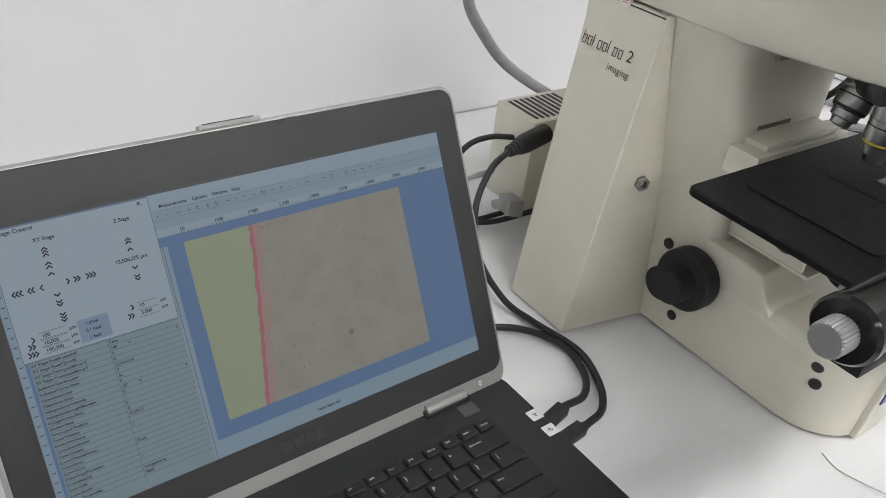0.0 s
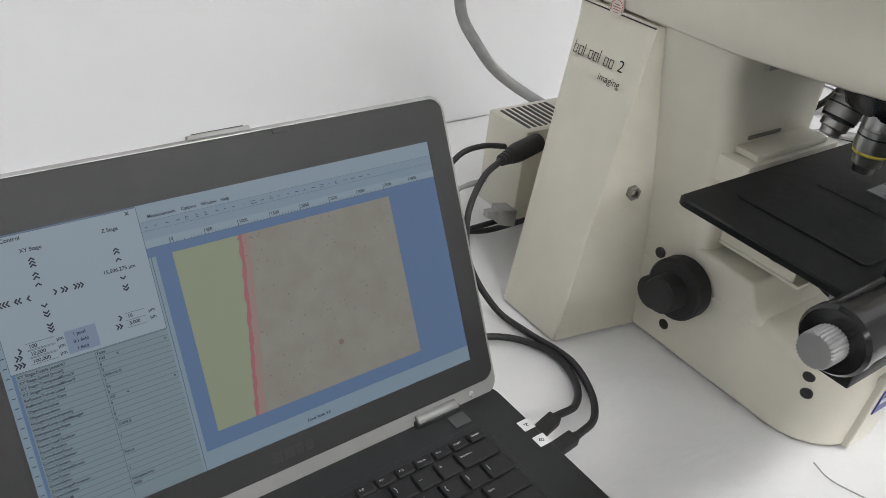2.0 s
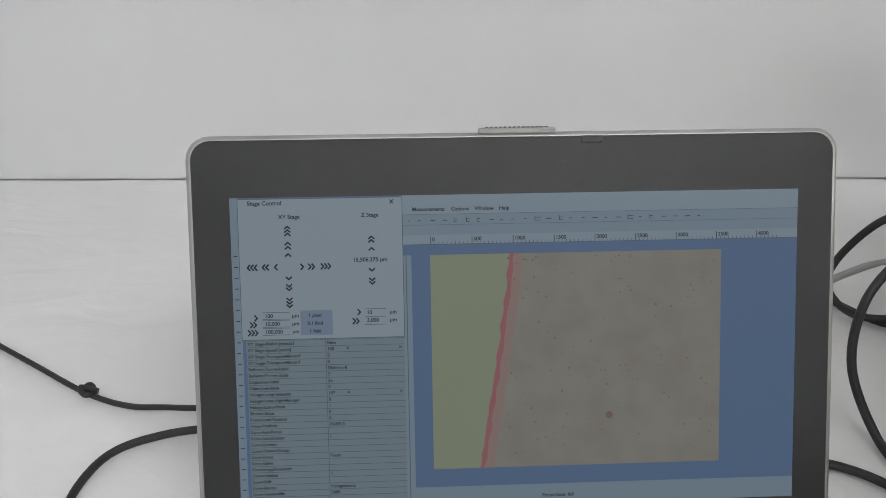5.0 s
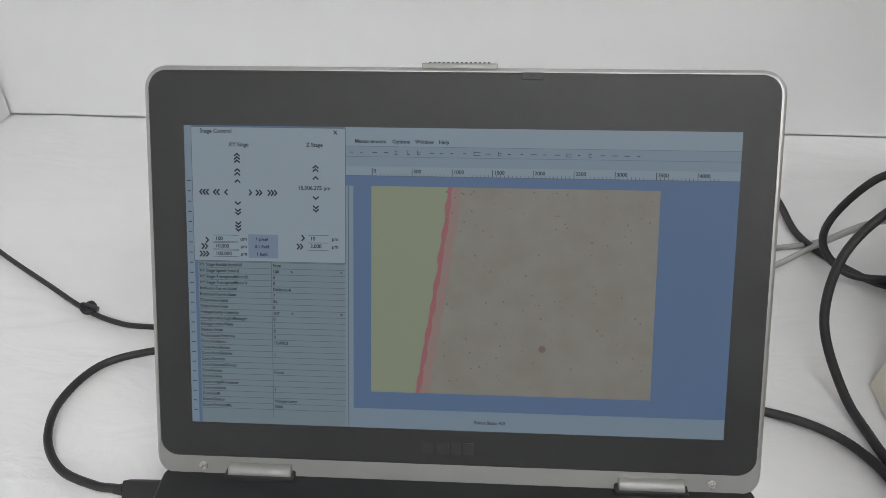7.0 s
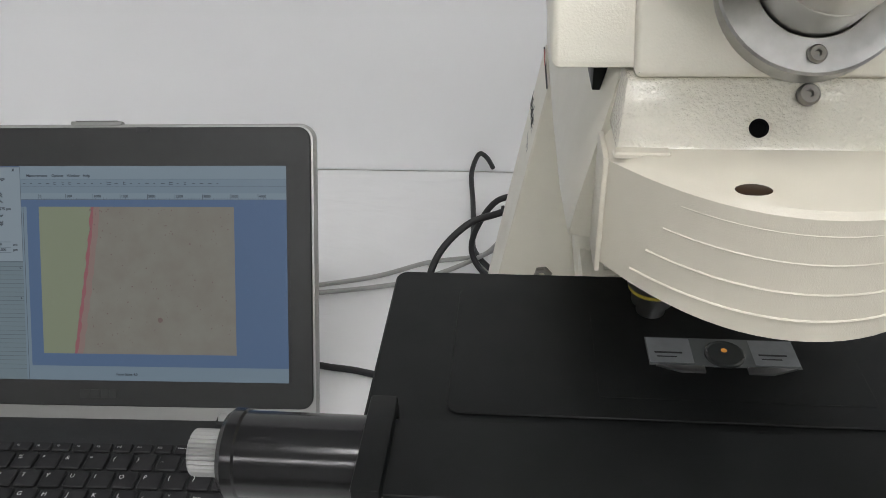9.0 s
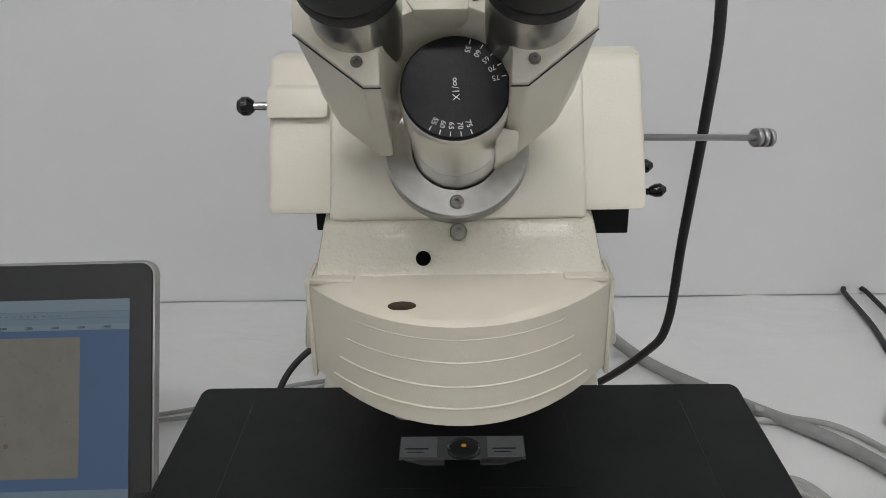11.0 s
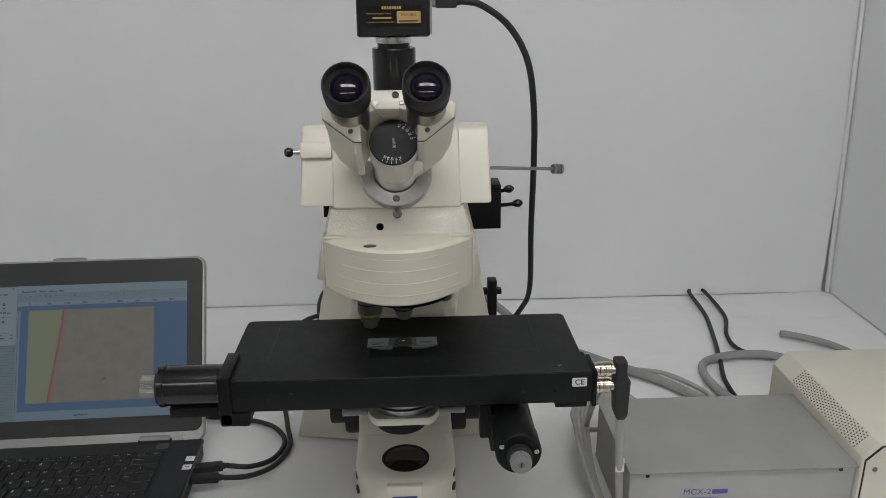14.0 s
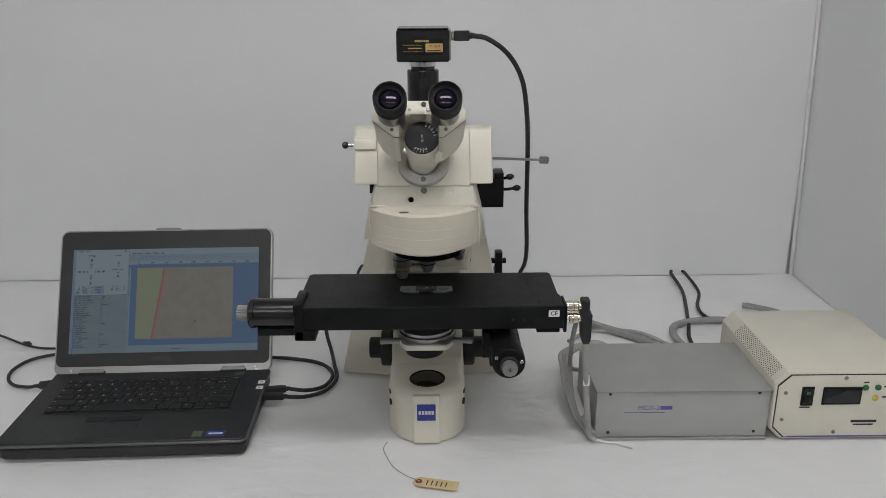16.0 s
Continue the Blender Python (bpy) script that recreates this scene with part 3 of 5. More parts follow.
def mirror(pts):
    """Adds the other half of a half outline about the middle plane."""
    return pts + [(2 * CX - x, *r) for x, *r in pts[::-1]]


# foot: rounded front, plan outline in rings from the table up
def foot_ring(z, d, front):
    hw = 0.0570 - d
    pts = []
    for i in range(13):
        a = math.pi * i / 12
        pts.append((CX - hw * math.cos(a), front + d + 0.053 * (1 - math.sin(a)), z))
    back = 0.50
    return pts + [(CX + hw, back, z), (CX - hw, back, z)]


part("foot", loft([foot_ring(0.001, 0.002, 0.264), foot_ring(0.004, 0.0, 0.264), foot_ring(0.072, 0.0005, 0.2605), foot_ring(0.078, 0.0015, 0.2605), foot_ring(0.0825, 0.0045, 0.2605), foot_ring(0.0850, 0.0085, 0.2605), foot_ring(0.0858, 0.013, 0.2605)]), M_CREAM, scope, "cream rounded foot")
part("foot_panel", plate(CX - 0.020, CX + 0.019, 0, 0.0795, -0.0055, 0.0015, 0.0015, 0.001, m=pose(0, 0.2638, 0.0025, 92.6, 0, 0)), M_CREAM, scope, "raised front panel")
bad = part("badge", plate(CX - 0.014, CX + 0.0125, 0.0395, 0.0665, 0.0016, 0.0026, 0.0008, 0.0003, m=pose(0, 0.2638, 0.0025, 92.6, 0, 0)), M_BLUE, scope, "square blue maker's badge")
bars = None
for i in range(5):
    bars = plate(CX - 0.0118 + i * 0.0046, CX - 0.0082 + i * 0.0046, 0.0500, 0.0560, 0.0026, 0.0029, 0.0003, 0.0001, bm=bars, m=pose(0, 0.2638, 0.0025, 92.6, 0, 0))
part("badge_mark", bars, M_PRINT, bad, "white mark")
# lamp window in the foot
part("window_rim", lathe((CX + 0.0005, 0.3055, 0.0853), (0, 0, 1), [(0.0265, 0), (0.0265, 0.0008), (0.0256, 0.0014), (0.0236, 0.0012), (0.0230, 0.0006)]), M_BLACK, scope)
part("window_glass", lathe((CX + 0.0005, 0.3055, 0.0858), (0, 0, 1), [(0.0231, 0), (0.018, 0.0012), (0, 0.0018)]), material("amber_glass", (0.022, 0.016, 0.012), 0.12, vary=0, coat=0.5), scope, "dark lamp window")
# spine under the stage
def spine_ring(z, front, w):
    r = 0.016
    half = [(CX - w + r - r * math.sin(math.pi * i / 12), front + r - r * math.cos(math.pi * i / 12), z) for i in range(7)] + [(CX - w - 0.001, 0.53, z)]
    return half + [(2 * CX - x, y, zz) for x, y, zz in half[::-1]]


part("spine", loft([spine_ring(0.06, 0.424, 0.0545), spine_ring(0.115, 0.424, 0.0555), spine_ring(0.20, 0.431, 0.066), spine_ring(0.27, 0.437, 0.0755), spine_ring(0.296, 0.43, 0.079)]), M_CREAM, scope, "cream column front")
part("ledge", prism([(CX - 0.0543, 0.47, 0.05), (CX - 0.0543, 0.352, 0.07), (CX - 0.0543, 0.354, 0.0845), (CX - 0.0543, 0.362, 0.0905), (CX - 0.0543, 0.374, 0.1135), (CX - 0.0543, 0.425, 0.1155), (CX - 0.0543, 0.47, 0.1155)], (0.1086, 0, 0), 0.003, 3), M_CREAM, scope, "cream stepped ledge")
part("rack_slot", box(CX - 0.036, CX + 0.010, 0.4318, 0.4345, 0.2165, 0.2205, 0.001), M_SLOT, scope, "raised strip coloured like a shaded slot in the column")
part("column_label", box(CX - 0.043, CX - 0.012, 0.4295, 0.4345, 0.2785, 0.290, 0.0005), M_ALU, scope, "grey patch on the column")


# flared column
def col_ring(z):
    k = z / 0.29
    hw = 0.149 + (0.086 - 0.149) * k
    yf, yb = 0.492 + 0.020 * k, 0.574 + 0.030 * k
    xv, yv = 0.0555 + 0.0245 * k, 0.476 + 0.032 * k
    half = [(CX - xv + 0.02, yv + 0.004, z), (CX - xv, yv, z), (CX - (xv + hw) / 2, (yv + yf) / 2 + 0.001, z), (CX - hw + 0.0012, yf - 0.0002, z), (CX - hw, yf + 0.0012, z), (CX - hw, yb - 0.006, z), (CX - hw + 0.006, yb, z)]
    return half + [(2 * CX - x, y, zz) for x, y, zz in half[::-1]]


part("column", loft([col_ring(0.001), col_ring(0.07), col_ring(0.15), col_ring(0.22), col_ring(0.292)]), M_CREAM, scope, "cream flared column")
for i in range(7):
    for sx in (0, 0.006):
        part("scale_mark", box(CX + 0.062 + sx, CX + 0.065 + sx, 0.4845, 0.486, 0.205 + i * 0.006, 0.208 + i * 0.006, 0), M_INK, scope)


# arm over the stage
def arm_ring(y, dz=0.0, s=1.0):
    half = [(CX - 0.078 * s, y, 0.2925 + dz), (CX - 0.0848 * s, y, 0.2945 + dz), (CX - 0.0850 * s, y, 0.315), (CX - 0.070 * s, y, 0.378)]
    return half + [(2 * CX - x, yy, zz) for x, yy, zz in half[::-1]]


arm_f = [(CX - 0.060, 0.290, 0.3045), (CX - 0.0838, 0.296, 0.3045), (CX - 0.080, 0.290, 0.326), (CX - 0.0665, 0.299, 0.380)]
arm_f = arm_f + [(2 * CX - x, y, z) for x, y, z in arm_f[::-1]]
part("arm", loft([arm_f, arm_ring(0.345, 0.006), arm_ring(0.44), arm_ring(0.606)], bev=0.0025), M_CREAM, scope, "cream arm")
seam = tube([(CX - 0.0866, 0.512, 0.2900), (CX - 0.0866, 0.56, 0.2900), (CX - 0.0866, 0.598, 0.2900)], 0.0006, 6, 6)
part("seam", seam, M_INK, scope)
part("slope_panel", loft([[(CX - 0.0695, 0.2685, 0.3575), (CX + 0.0695, 0.2685, 0.3575), (CX + 0.0695, 0.32, 0.3575), (CX - 0.0695, 0.32, 0.3575)], [(CX - 0.0655, 0.286, 0.3815), (CX + 0.0655, 0.286, 0.3815), (CX + 0.0655, 0.33, 0.3815), (CX - 0.0655, 0.33, 0.3815)]], bev=0.002), M_CREAM_ROUGH, scope, "wrinkle-painted sloping panel")


# curved front cover
def cover_ring(z, d, back):
    pts = []
    for i in range(25):
        u = -1 + 2 * i / 24
        pts.append((CX + (0.0715 - d) * u, 0.226 + d + 0.043 * abs(u) ** 2.1, z))
    return pts + [(CX + 0.0715 - d, back, z), (CX - 0.0715 + d, back, z)]


def shift(ring, dz):
    return [(x, y, z + dz * (y - 0.226)) for x, y, z in ring]


part("front_cover", loft([shift(cover_ring(0.3020, 0.003, 0.29), 0.1), shift(cover_ring(0.3045, 0.0, 0.29), 0.1), cover_ring(0.3555, -0.0005, 0.29), cover_ring(0.3578, 0.0015, 0.29), shift(cover_ring(0.3583, 0.004, 0.29), 0.03)]), M_PLASTIC, scope, "smooth cream curved front cover")
for z, hw in ((0.3490, 0.0475), (0.3375, 0.052), (0.3250, 0.0565), (0.3135, 0.061)):
    pts = []
    for i in range(19):
        u = (-1 + 2 * i / 18) * hw / 0.0715
        pts.append((CX + 0.0715 * u, 0.2262 + 0.043 * abs(u) ** 2.1, z + 0.0006 * abs(u)))
    part("rib", tube(pts, 0.0008, 2, 8), M_PLASTIC, scope)
for s in (-1, 1):
    part("cover_edge", box(CX + s * 0.0728 - 0.0011, CX + s * 0.0728 + 0.0011, 0.2675, 0.292, 0.305, 0.3570, 0.0006), M_PLASTIC, scope)
for s in (-1, 1):
    part("cover_tab", plate(min(s * 0.0495, s * 0.0705) + CX, max(s * 0.0495, s * 0.0705) + CX, 0.2640, 0.2700, 0.3580, 0.3605, 0.001, 0.0006), M_PLASTIC, scope)
part("oval_hole", lathe((0, 0, 0), (0, -0.03, 1), [(0.0064, 0), (0.0064, 0.0010), (0.0060, 0.0012), (0, 0.0012)], 24, m=Matrix.Translation((CX - 0.0255, 0.2400, 0.3578)) @ Matrix.Diagonal((1, 0.6, 1, 1))), material("amber_hole", (0.035, 0.018, 0.008), 0.4, vary=0.1), scope, "dark oval hole")
part("round_hole", lathe((CX - 0.017, 0.2744, 0.3663), (0, -0.808, 0.589), [(0.0036, 0), (0.0036, 0.0008), (0.0028, 0.0008), (0.0028, 0.0002), (0, 0.0002)], 24), M_HOLE, scope, "dark round hole")
part("screw", screw((CX, 0.2806, 0.3770), (0, -0.808, 0.589), 0.0042, 0.003), M_SCREW, scope)

# upper housing with its leaning front
def upper(x0, x1, dy, bev, z0=0.3825):
    return prism([(x0, 0.285 + dy, z0), (x0, 0.286 + dy, z0 + 0.0040), (x0, 0.322 + dy, 0.4505), (x0, 0.327 + dy, 0.4530), (x0, 0.342 + dy, 0.4530), (x0, 0.470, 0.400), (x0, 0.470, z0)], (x1 - x0, 0, 0), bev, 3)


part("upper_housing", upper(CX - 0.094, CX + 0.0925, 0.007, 0.003), M_CREAM, scope, "cream upper housing")
part("upper_front", upper(CX - 0.0625, CX + 0.062, 0.0, 0.0022, 0.3815), M_CREAM, scope, "cream front block")
part("slider_cover", prism([(CX - 0.0945, 0.3105, 0.4265), (CX - 0.0945, 0.3190, 0.4405), (CX - 0.0945, 0.35, 0.4405), (CX - 0.0945, 0.35, 0.4265)], (0.031, 0, 0), 0.002, 2), M_CREAM, scope, "small cream slot cover")
part("side_knob_rod", cyl((CX - 0.094, 0.320, 0.431), (CX - 0.104, 0.320, 0.431), 0.0022, n=16), M_CHROME, scope)
part("side_knob", lathe((CX - 0.1105, 0.320, 0.431), (1, 0, 0), [(0, 0), (0.003, 0.0006), (0.0048, 0.003), (0.0048, 0.006), (0.003, 0.0085), (0.0022, 0.009)], 20), M_BLACKGLOSS, scope, "black ball knob")
part("pull_rod", cyl((CX + 0.09, 0.320, 0.4118), (CX + 0.167, 0.354, 0.4010), 0.0018, n=16), M_RODSTEEL, scope, "long chrome pull rod")
for i in range(3):
    part("rod_knob", cyl((CX + 0.1625 + i * 0.004, 0.352 + i * 0.0017, 0.4016 - i * 0.0005), (CX + 0.1653 + i * 0.004, 0.3532 + i * 0.0017, 0.4012 - i * 0.0005), 0.0052, n=24), M_RODSTEEL, scope)
# right hand filter box and levers
part("filter_box", box(CX + 0.080, CX + 0.1205, 0.452, 0.52, 0.305, 0.350, 0.001), M_BLACK, scope, "black filter slider box")
for z, xo in ((0.351, 0.135), (0.333, 0.146)):
    part("lever", tube([(CX + 0.10, 0.475, z - 0.004), (CX + 0.122, 0.468, z - 0.003), (CX + xo - 0.008, 0.462, z)], 0.0024, 4, 10), M_BLACKGLOSS, scope)
    part("lever_knob", lathe((CX + xo - 0.011, 0.462, z), (1, 0, 0.1), [(0, 0), (0.003, 0.001), (0.0048, 0.005), (0.0048, 0.009), (0.002, 0.0125), (0, 0.013)], 18), M_BLACKGLOSS, scope)
part("arm_side_block", box(CX - 0.0752, CX - 0.0680, 0.318, 0.352, 0.3640, 0.3815, 0.0006), M_BLACK, scope, "small black block on the arm's left side")
part("lever_block", box(CX + 0.106, CX + 0.1205, 0.455, 0.49, 0.341, 0.359, 0.001), M_BLACK, scope)
part("rear_bracket", box(CX + 0.118, CX + 0.131, 0.575, 0.595, 0.135, 0.188, 0.002), M_BLACK, scope)
part("rear_bracket_arm", box(CX + 0.110, CX + 0.138, 0.580, 0.590, 0.166, 0.174, 0.001), M_BLACK, scope)

# tube flange, barrel, disc
N = Vector((0, -0.822, 0.570))
U = Vector((0, 0.570, 0.822))
FC = Vector((CX - 0.0005, 0.298, 0.4135))
part("flange", lathe(FC - N * 0.002, N, [(0.0350, -0.006), (0.0350, 0.0042), (0.0340, 0.005), (0.0217, 0.0054), (0.0213, 0.0050), (0.0213, 0.001)], 64), material("turned_steel", (0.50, 0.50, 0.49), 0.34, 1.0, vary=0.08, scale=150), scope, "turned steel flange")
part("flange_screw", screw(FC - U * 0.0275 + N * 0.0035, N, 0.0034, 0.0022), M_SCREW, scope)
part("barrel", lathe(FC, N, [(0.0207, -0.002), (0.0207, 0.024), (0.0203, 0.0245), (0.0203, 0.0253), (0.0209, 0.026), (0.0212, 0.044), (0.0206, 0.0445), (0.0206, 0.046), (0.0222, 0.0465), (0.0228, 0.070), (0.0222, 0.0725), (0.0214, 0.0735)], 64), material("satin_nickel", (0.66, 0.645, 0.60), 0.32, 1.0, vary=0), scope, "satin metal barrel")
disc = part("scale_disc", lathe(FC, N, [(0.0216, 0.071), (0.0216, 0.0745), (0.0208, 0.0752), (0, 0.0752)], 64), M_BLACK, scope, "black disc with a white scale")
DM = Matrix.Translation(FC + N * 0.0754) @ Matrix((Vector((1, 0, 0)), U, N)).transposed().to_4x4()
b = letters("\u221e/1X", 0.0040, DM @ pose(0.000, -0.001, 0, 0, 0, -87))
for nums, a0 in ((("55", "60", "65", "70", "75"), 72), (("55", "60", "65", "70", "75"), 240)):
    for i, t in enumerate(nums):
        a = math.radians(a0 - 15 * i) if a0 == 72 else math.radians(a0 + 12 * i)
        rr = 0.0162
        deg = math.degrees(a)
        b = letters(t, 0.0031, DM @ pose(rr * math.cos(a), rr * math.sin(a), 0, 0, 0, deg + 180 if a0 == 72 else deg), b)
        q = plate(0.0186, 0.0205, -0.0002, 0.0002, 0, 0.00006, 0.0001, 0.00002, n=2, m=DM @ pose(0, 0, 0, 0, 0, deg))
        b = merge(b, q)
part("scale_print", b, M_PRINT, disc, "white scale figures")

# binocular head
P0 = Vector((CX - 0.004, 0.223, 0.465))


def inplane(x, s, d):
    return tuple(P0 + Vector((x, 0, 0)) + U * s - N * d)


front = [(-0.0585, 0.030), (-0.0575, 0.0168), (-0.0305, -0.0055), (-0.0240, -0.0055), (-0.0248, 0.008), (-0.018, 0.0215), (-0.006, 0.0265), (0.006, 0.0265), (0.018, 0.0215), (0.0248, 0.008), (0.0240, -0.0055), (0.0305, -0.0055), (0.0575, 0.0168), (0.0585, 0.030), (0.038, 0.043), (-0.038, 0.043)]
rear = [(-0.0565, 0.016), (-0.0470, 0.0), (-0.0300, -0.014), (-0.0238, -0.014), (-0.0248, -0.006), (-0.018, 0.008), (-0.006, 0.014), (0.006, 0.014), (0.018, 0.008), (0.0248, -0.006), (0.0238, -0.014), (0.0300, -0.014), (0.0470, 0.0), (0.0565, 0.016), (0.038, 0.030), (-0.038, 0.030)]
part("binocular_housing", loft([[inplane(x, s, 0) for x, s in front], [inplane(x, s, 0.0025) for x, s in front], [inplane(x, s, 0.058) for x, s in rear]], bev=0.0014), M_CREAM, scope, "cream binocular housing")
for sx in (-1, 1):
    part("housing_seam", tube([inplane(sx * 0.0577, 0.0164, 0.0016), inplane(sx * 0.0306, -0.0058, 0.0016), inplane(sx * 0.0240, -0.0058, 0.0016)], 0.0003, 1, 6), M_INK, scope)
part("clamp_arm", prism([inplane(0.0195, -0.010, 0.032), inplane(0.029, -0.012, 0.032), inplane(0.029, -0.018, 0.036), inplane(0.0195, -0.024, 0.036)], tuple(-N * 0.012), 0.001), M_CREAM, scope, "cream clamp")
D = Vector((0, -0.80, 0.60)).normalized()
for x in (CX - 0.0375, CX + 0.0285):
    tip = Vector((x, 0.201, 0.513))
    base = tip - D * 0.070
    part("eyepiece_sleeve", lathe(base, D, [(0.0165, 0.0), (0.0176, 0.003), (0.0176, 0.050), (0.0170, 0.051)], 48), M_DARKSTEEL, scope, "dark steel tube")
    ep = part("eyepiece", lathe(base, D, [(0.0172, 0.0445), (0.0194, 0.045), (0.0197, 0.046), (0.0197, 0.0515), (0.0191, 0.052), (0.0191, 0.053), (0.0199, 0.0535), (0.0203, 0.055), (0.0203, 0.064), (0.0200, 0.068), (0.0194, 0.0695), (0.0184, 0.070), (0.0177, 0.0690), (0.0169, 0.0640), (0.0150, 0.0620), (0.0139, 0.0612)], 56), M_RUBBER, scope, "black eyepiece with a rubber rim")
    part("eye_lens", lathe(base, D, [(0.0140, 0.0605)] + [(0.0139 * math.cos(a), 0.0606 + 0.0066 * math.sin(a)) for a in [i * math.pi / 20 for i in range(1, 10)]] + [(0, 0.0672)], 40), M_GLASSLENS, ep, "dark coated eye lens")
for x, s in ((-0.033, 0.004), (0.033, 0.004), (-0.0115, 0.030), (0.0115, 0.030)):
    part("screw", screw(inplane(x, s, -0.0002), N, 0.0023, 0.0012), M_SCREW, scope)
part("side_port", lathe(inplane(0.006, 0.037, -0.0014), N, [(0.0032, 0), (0.0032, 0.001), (0.0024, 0.001), (0.0022, 0.0002), (0, 0.0002)], 20), M_INK, scope)
part("head_plate", prism([inplane(-0.012, 0.024, -0.0012), inplane(0.009, 0.024, -0.0012), inplane(0.009, 0.040, -0.0012), inplane(-0.022, 0.040, -0.0012)], tuple(-N * 0.02), 0.001), M_CREAM, scope)

# photo tube, adapter
part("photo_tube", lathe((CX, 0.340, 0.455), (0, 0, 1), [(0.0212, 0), (0.0212, 0.0725), (0.0205, 0.0735), (0.0158, 0.0735), (0.0158, 0.0815), (0.0150, 0.0820)], 56), M_BLACKGLOSS, scope, "black photo tube")
part("adapter_ring", lathe((CX, 0.340, 0.5335), (0, 0, 1), [(0.0172, 0), (0.0175, 0.001), (0.0175, 0.0052), (0.014, 0.0054)], 48), M_STEEL, scope, "steel adapter ring")

# nosepiece and objectives
part("nosepiece", lathe((CX + 0.004, 0.335, 0.2995), (0, 0, -1), [(0.052, -0.004), (0.054, 0.012), (0.051, 0.023), (0.036, 0.030), (0, 0.031)], 56), M_BLACKGLOSS, scope, "black revolving nosepiece")


def objective(x, y, dx, dy, L, r, ring):
    d = Vector((dx, dy, -1)).normalized()
    p = Vector((x, y, 0.288))
    o = part("objective", lathe(p, d, [(r * 0.9, 0), (r, 0.003), (r, L * 0.34), (r * 0.97, L * 0.35), (r * 0.97, L * 0.37), (r, L * 0.38), (r, L * 0.66), (r * 0.94, L * 0.67), (r * 0.94, L * 0.71), (r * 0.80, L * 0.74), (r * 0.78, L * 0.86), (r * 0.60, L * 0.88), (r * 0.55, L * 0.985), (r * 0.42, L), (0, L)], 36), M_OBJECTIVE, scope, "steel objective lens")
    q = p + d * (L * 0.69)
    part("colour_ring", lathe(q, d, [(r * 0.955, -0.001), (r * 0.955, 0.001)], 36), ring, o, "coloured ring")
    part("engraving", lathe(p + d * (L * 0.45), d, [(r * 1.004, 0), (r * 1.004, 0.0012)], 36), M_INK, o)


objective(CX - 0.034, 0.337, 0.0, 0.0, 0.055, 0.0135, M_YELLOWLED)
objective(CX + 0.002, 0.335, 0.02, 0.06, 0.046, 0.0125, M_INK)
objective(CX - 0.016, 0.370, -0.42, 0.05, 0.044, 0.0135, M_INK)
objective(CX + 0.038, 0.362, 0.35, 0.18, 0.040, 0.0120, M_INK)

# stage
part("stage_plate", plate(0.4840, 0.848, 0.236, 0.3880, 0.2140, 0.2205, 0.007, 0.0012), M_BLACK, scope, "black anodised stage plate")
part("stage_inset", plate(0.5235, 0.8045, 0.2675, 0.3700, 0.2206, 0.2220, 0.006, 0.0005), M_BLACK, scope, "thin black insert plate")
part("stage_opening", plate(0.597, 0.727, 0.2815, 0.352, 0.22205, 0.2224, 0.002, 0.0001), M_BLACK, scope, "black specimen holder")
part("front_rail", box(0.5035, 0.8405, 0.1965, 0.2395, 0.2135, 0.2440, 0.0012), M_BLACK, scope, "black front rail")
part("rail_lid", plate(0.5045, 0.8395, 0.1972, 0.2388, 0.2441, 0.2452, 0.002, 0.0004), M_BLACK, scope)
part("rail_underside", box(0.560, 0.790, 0.285, 0.36, 0.196, 0.2123, 0.0015), M_BLACK, scope)
part("stage_carriage", box(0.600, 0.725, 0.316, 0.372, 0.178, 0.1958, 0.002), M_BLACK, scope)
part("rail_end", box(0.8410, 0.8450, 0.1985, 0.237, 0.2070, 0.2435, 0.001), M_BLACK, scope)
part("rail_foot", box(0.806, 0.836, 0.198, 0.235, 0.2075, 0.2134, 0.001), M_BLACK, scope)
ce = part("conformity_label", plate(0.8205, 0.8345, 0.2305, 0.2395, 0, 0.0004, 0.0012, 0.0001, m=Matrix(((1, 0, 0, 0), (0, 0, -1, 0.1964), (0, 1, 0, 0), (0, 0, 0, 1)))), M_WHITE, scope, "small white label")
part("label_print", letters("CE", 0.0075, pose(0.8275, 0.19585, 0.2350, 90, 0, 0), bold=0.02), M_INK, ce, "black letters")
part("rail_screw", screw((0.8105, 0.2105, 0.2450), (0, 0, 1), 0.0026, 0.0012), M_BLACKGLOSS, scope)
for sx in (0.514, 0.536, 0.560):
    part("rail_screw", screw((sx, 0.1966, 0.231), (0, -1, 0), 0.0013, 0.0008), M_BLACKGLOSS, scope)
for sx in (0.775, 0.79, 0.805):
    part("rail_screw", screw((sx, 0.1966, 0.226), (0, -1, 0), 0.0012, 0.0006), M_BLACKGLOSS, scope)
part("motor_bracket", box(0.4930, 0.5050, 0.1945, 0.2480, 0.2010, 0.2500, 0.0012), M_BLACK, scope, "black end bracket")
part("bracket_foot", box(0.4935, 0.520, 0.1945, 0.222, 0.2000, 0.2130, 0.001), M_BLACK, scope)
part("bracket_screw", screw((0.5031, 0.226, 0.2385), (1, 0, 0), 0.0026, 0.0022), M_STEEL, scope)
part("stage_motor", lathe((0.4280, 0.234, 0.2235), (1, 0, 0), [(0.010, 0), (0.0185, 0.0005), (0.0205, 0.003), (0.0205, 0.008), (0.0195, 0.009), (0.0195, 0.0650)], 56), M_BLACKGLOSS, scope, "glossy black stage motor")
part("motor_box", box(0.439, 0.4925, 0.220, 0.248, 0.1960, 0.2062, 0.001), M_BLACK, scope)
kn = 30
rings = []
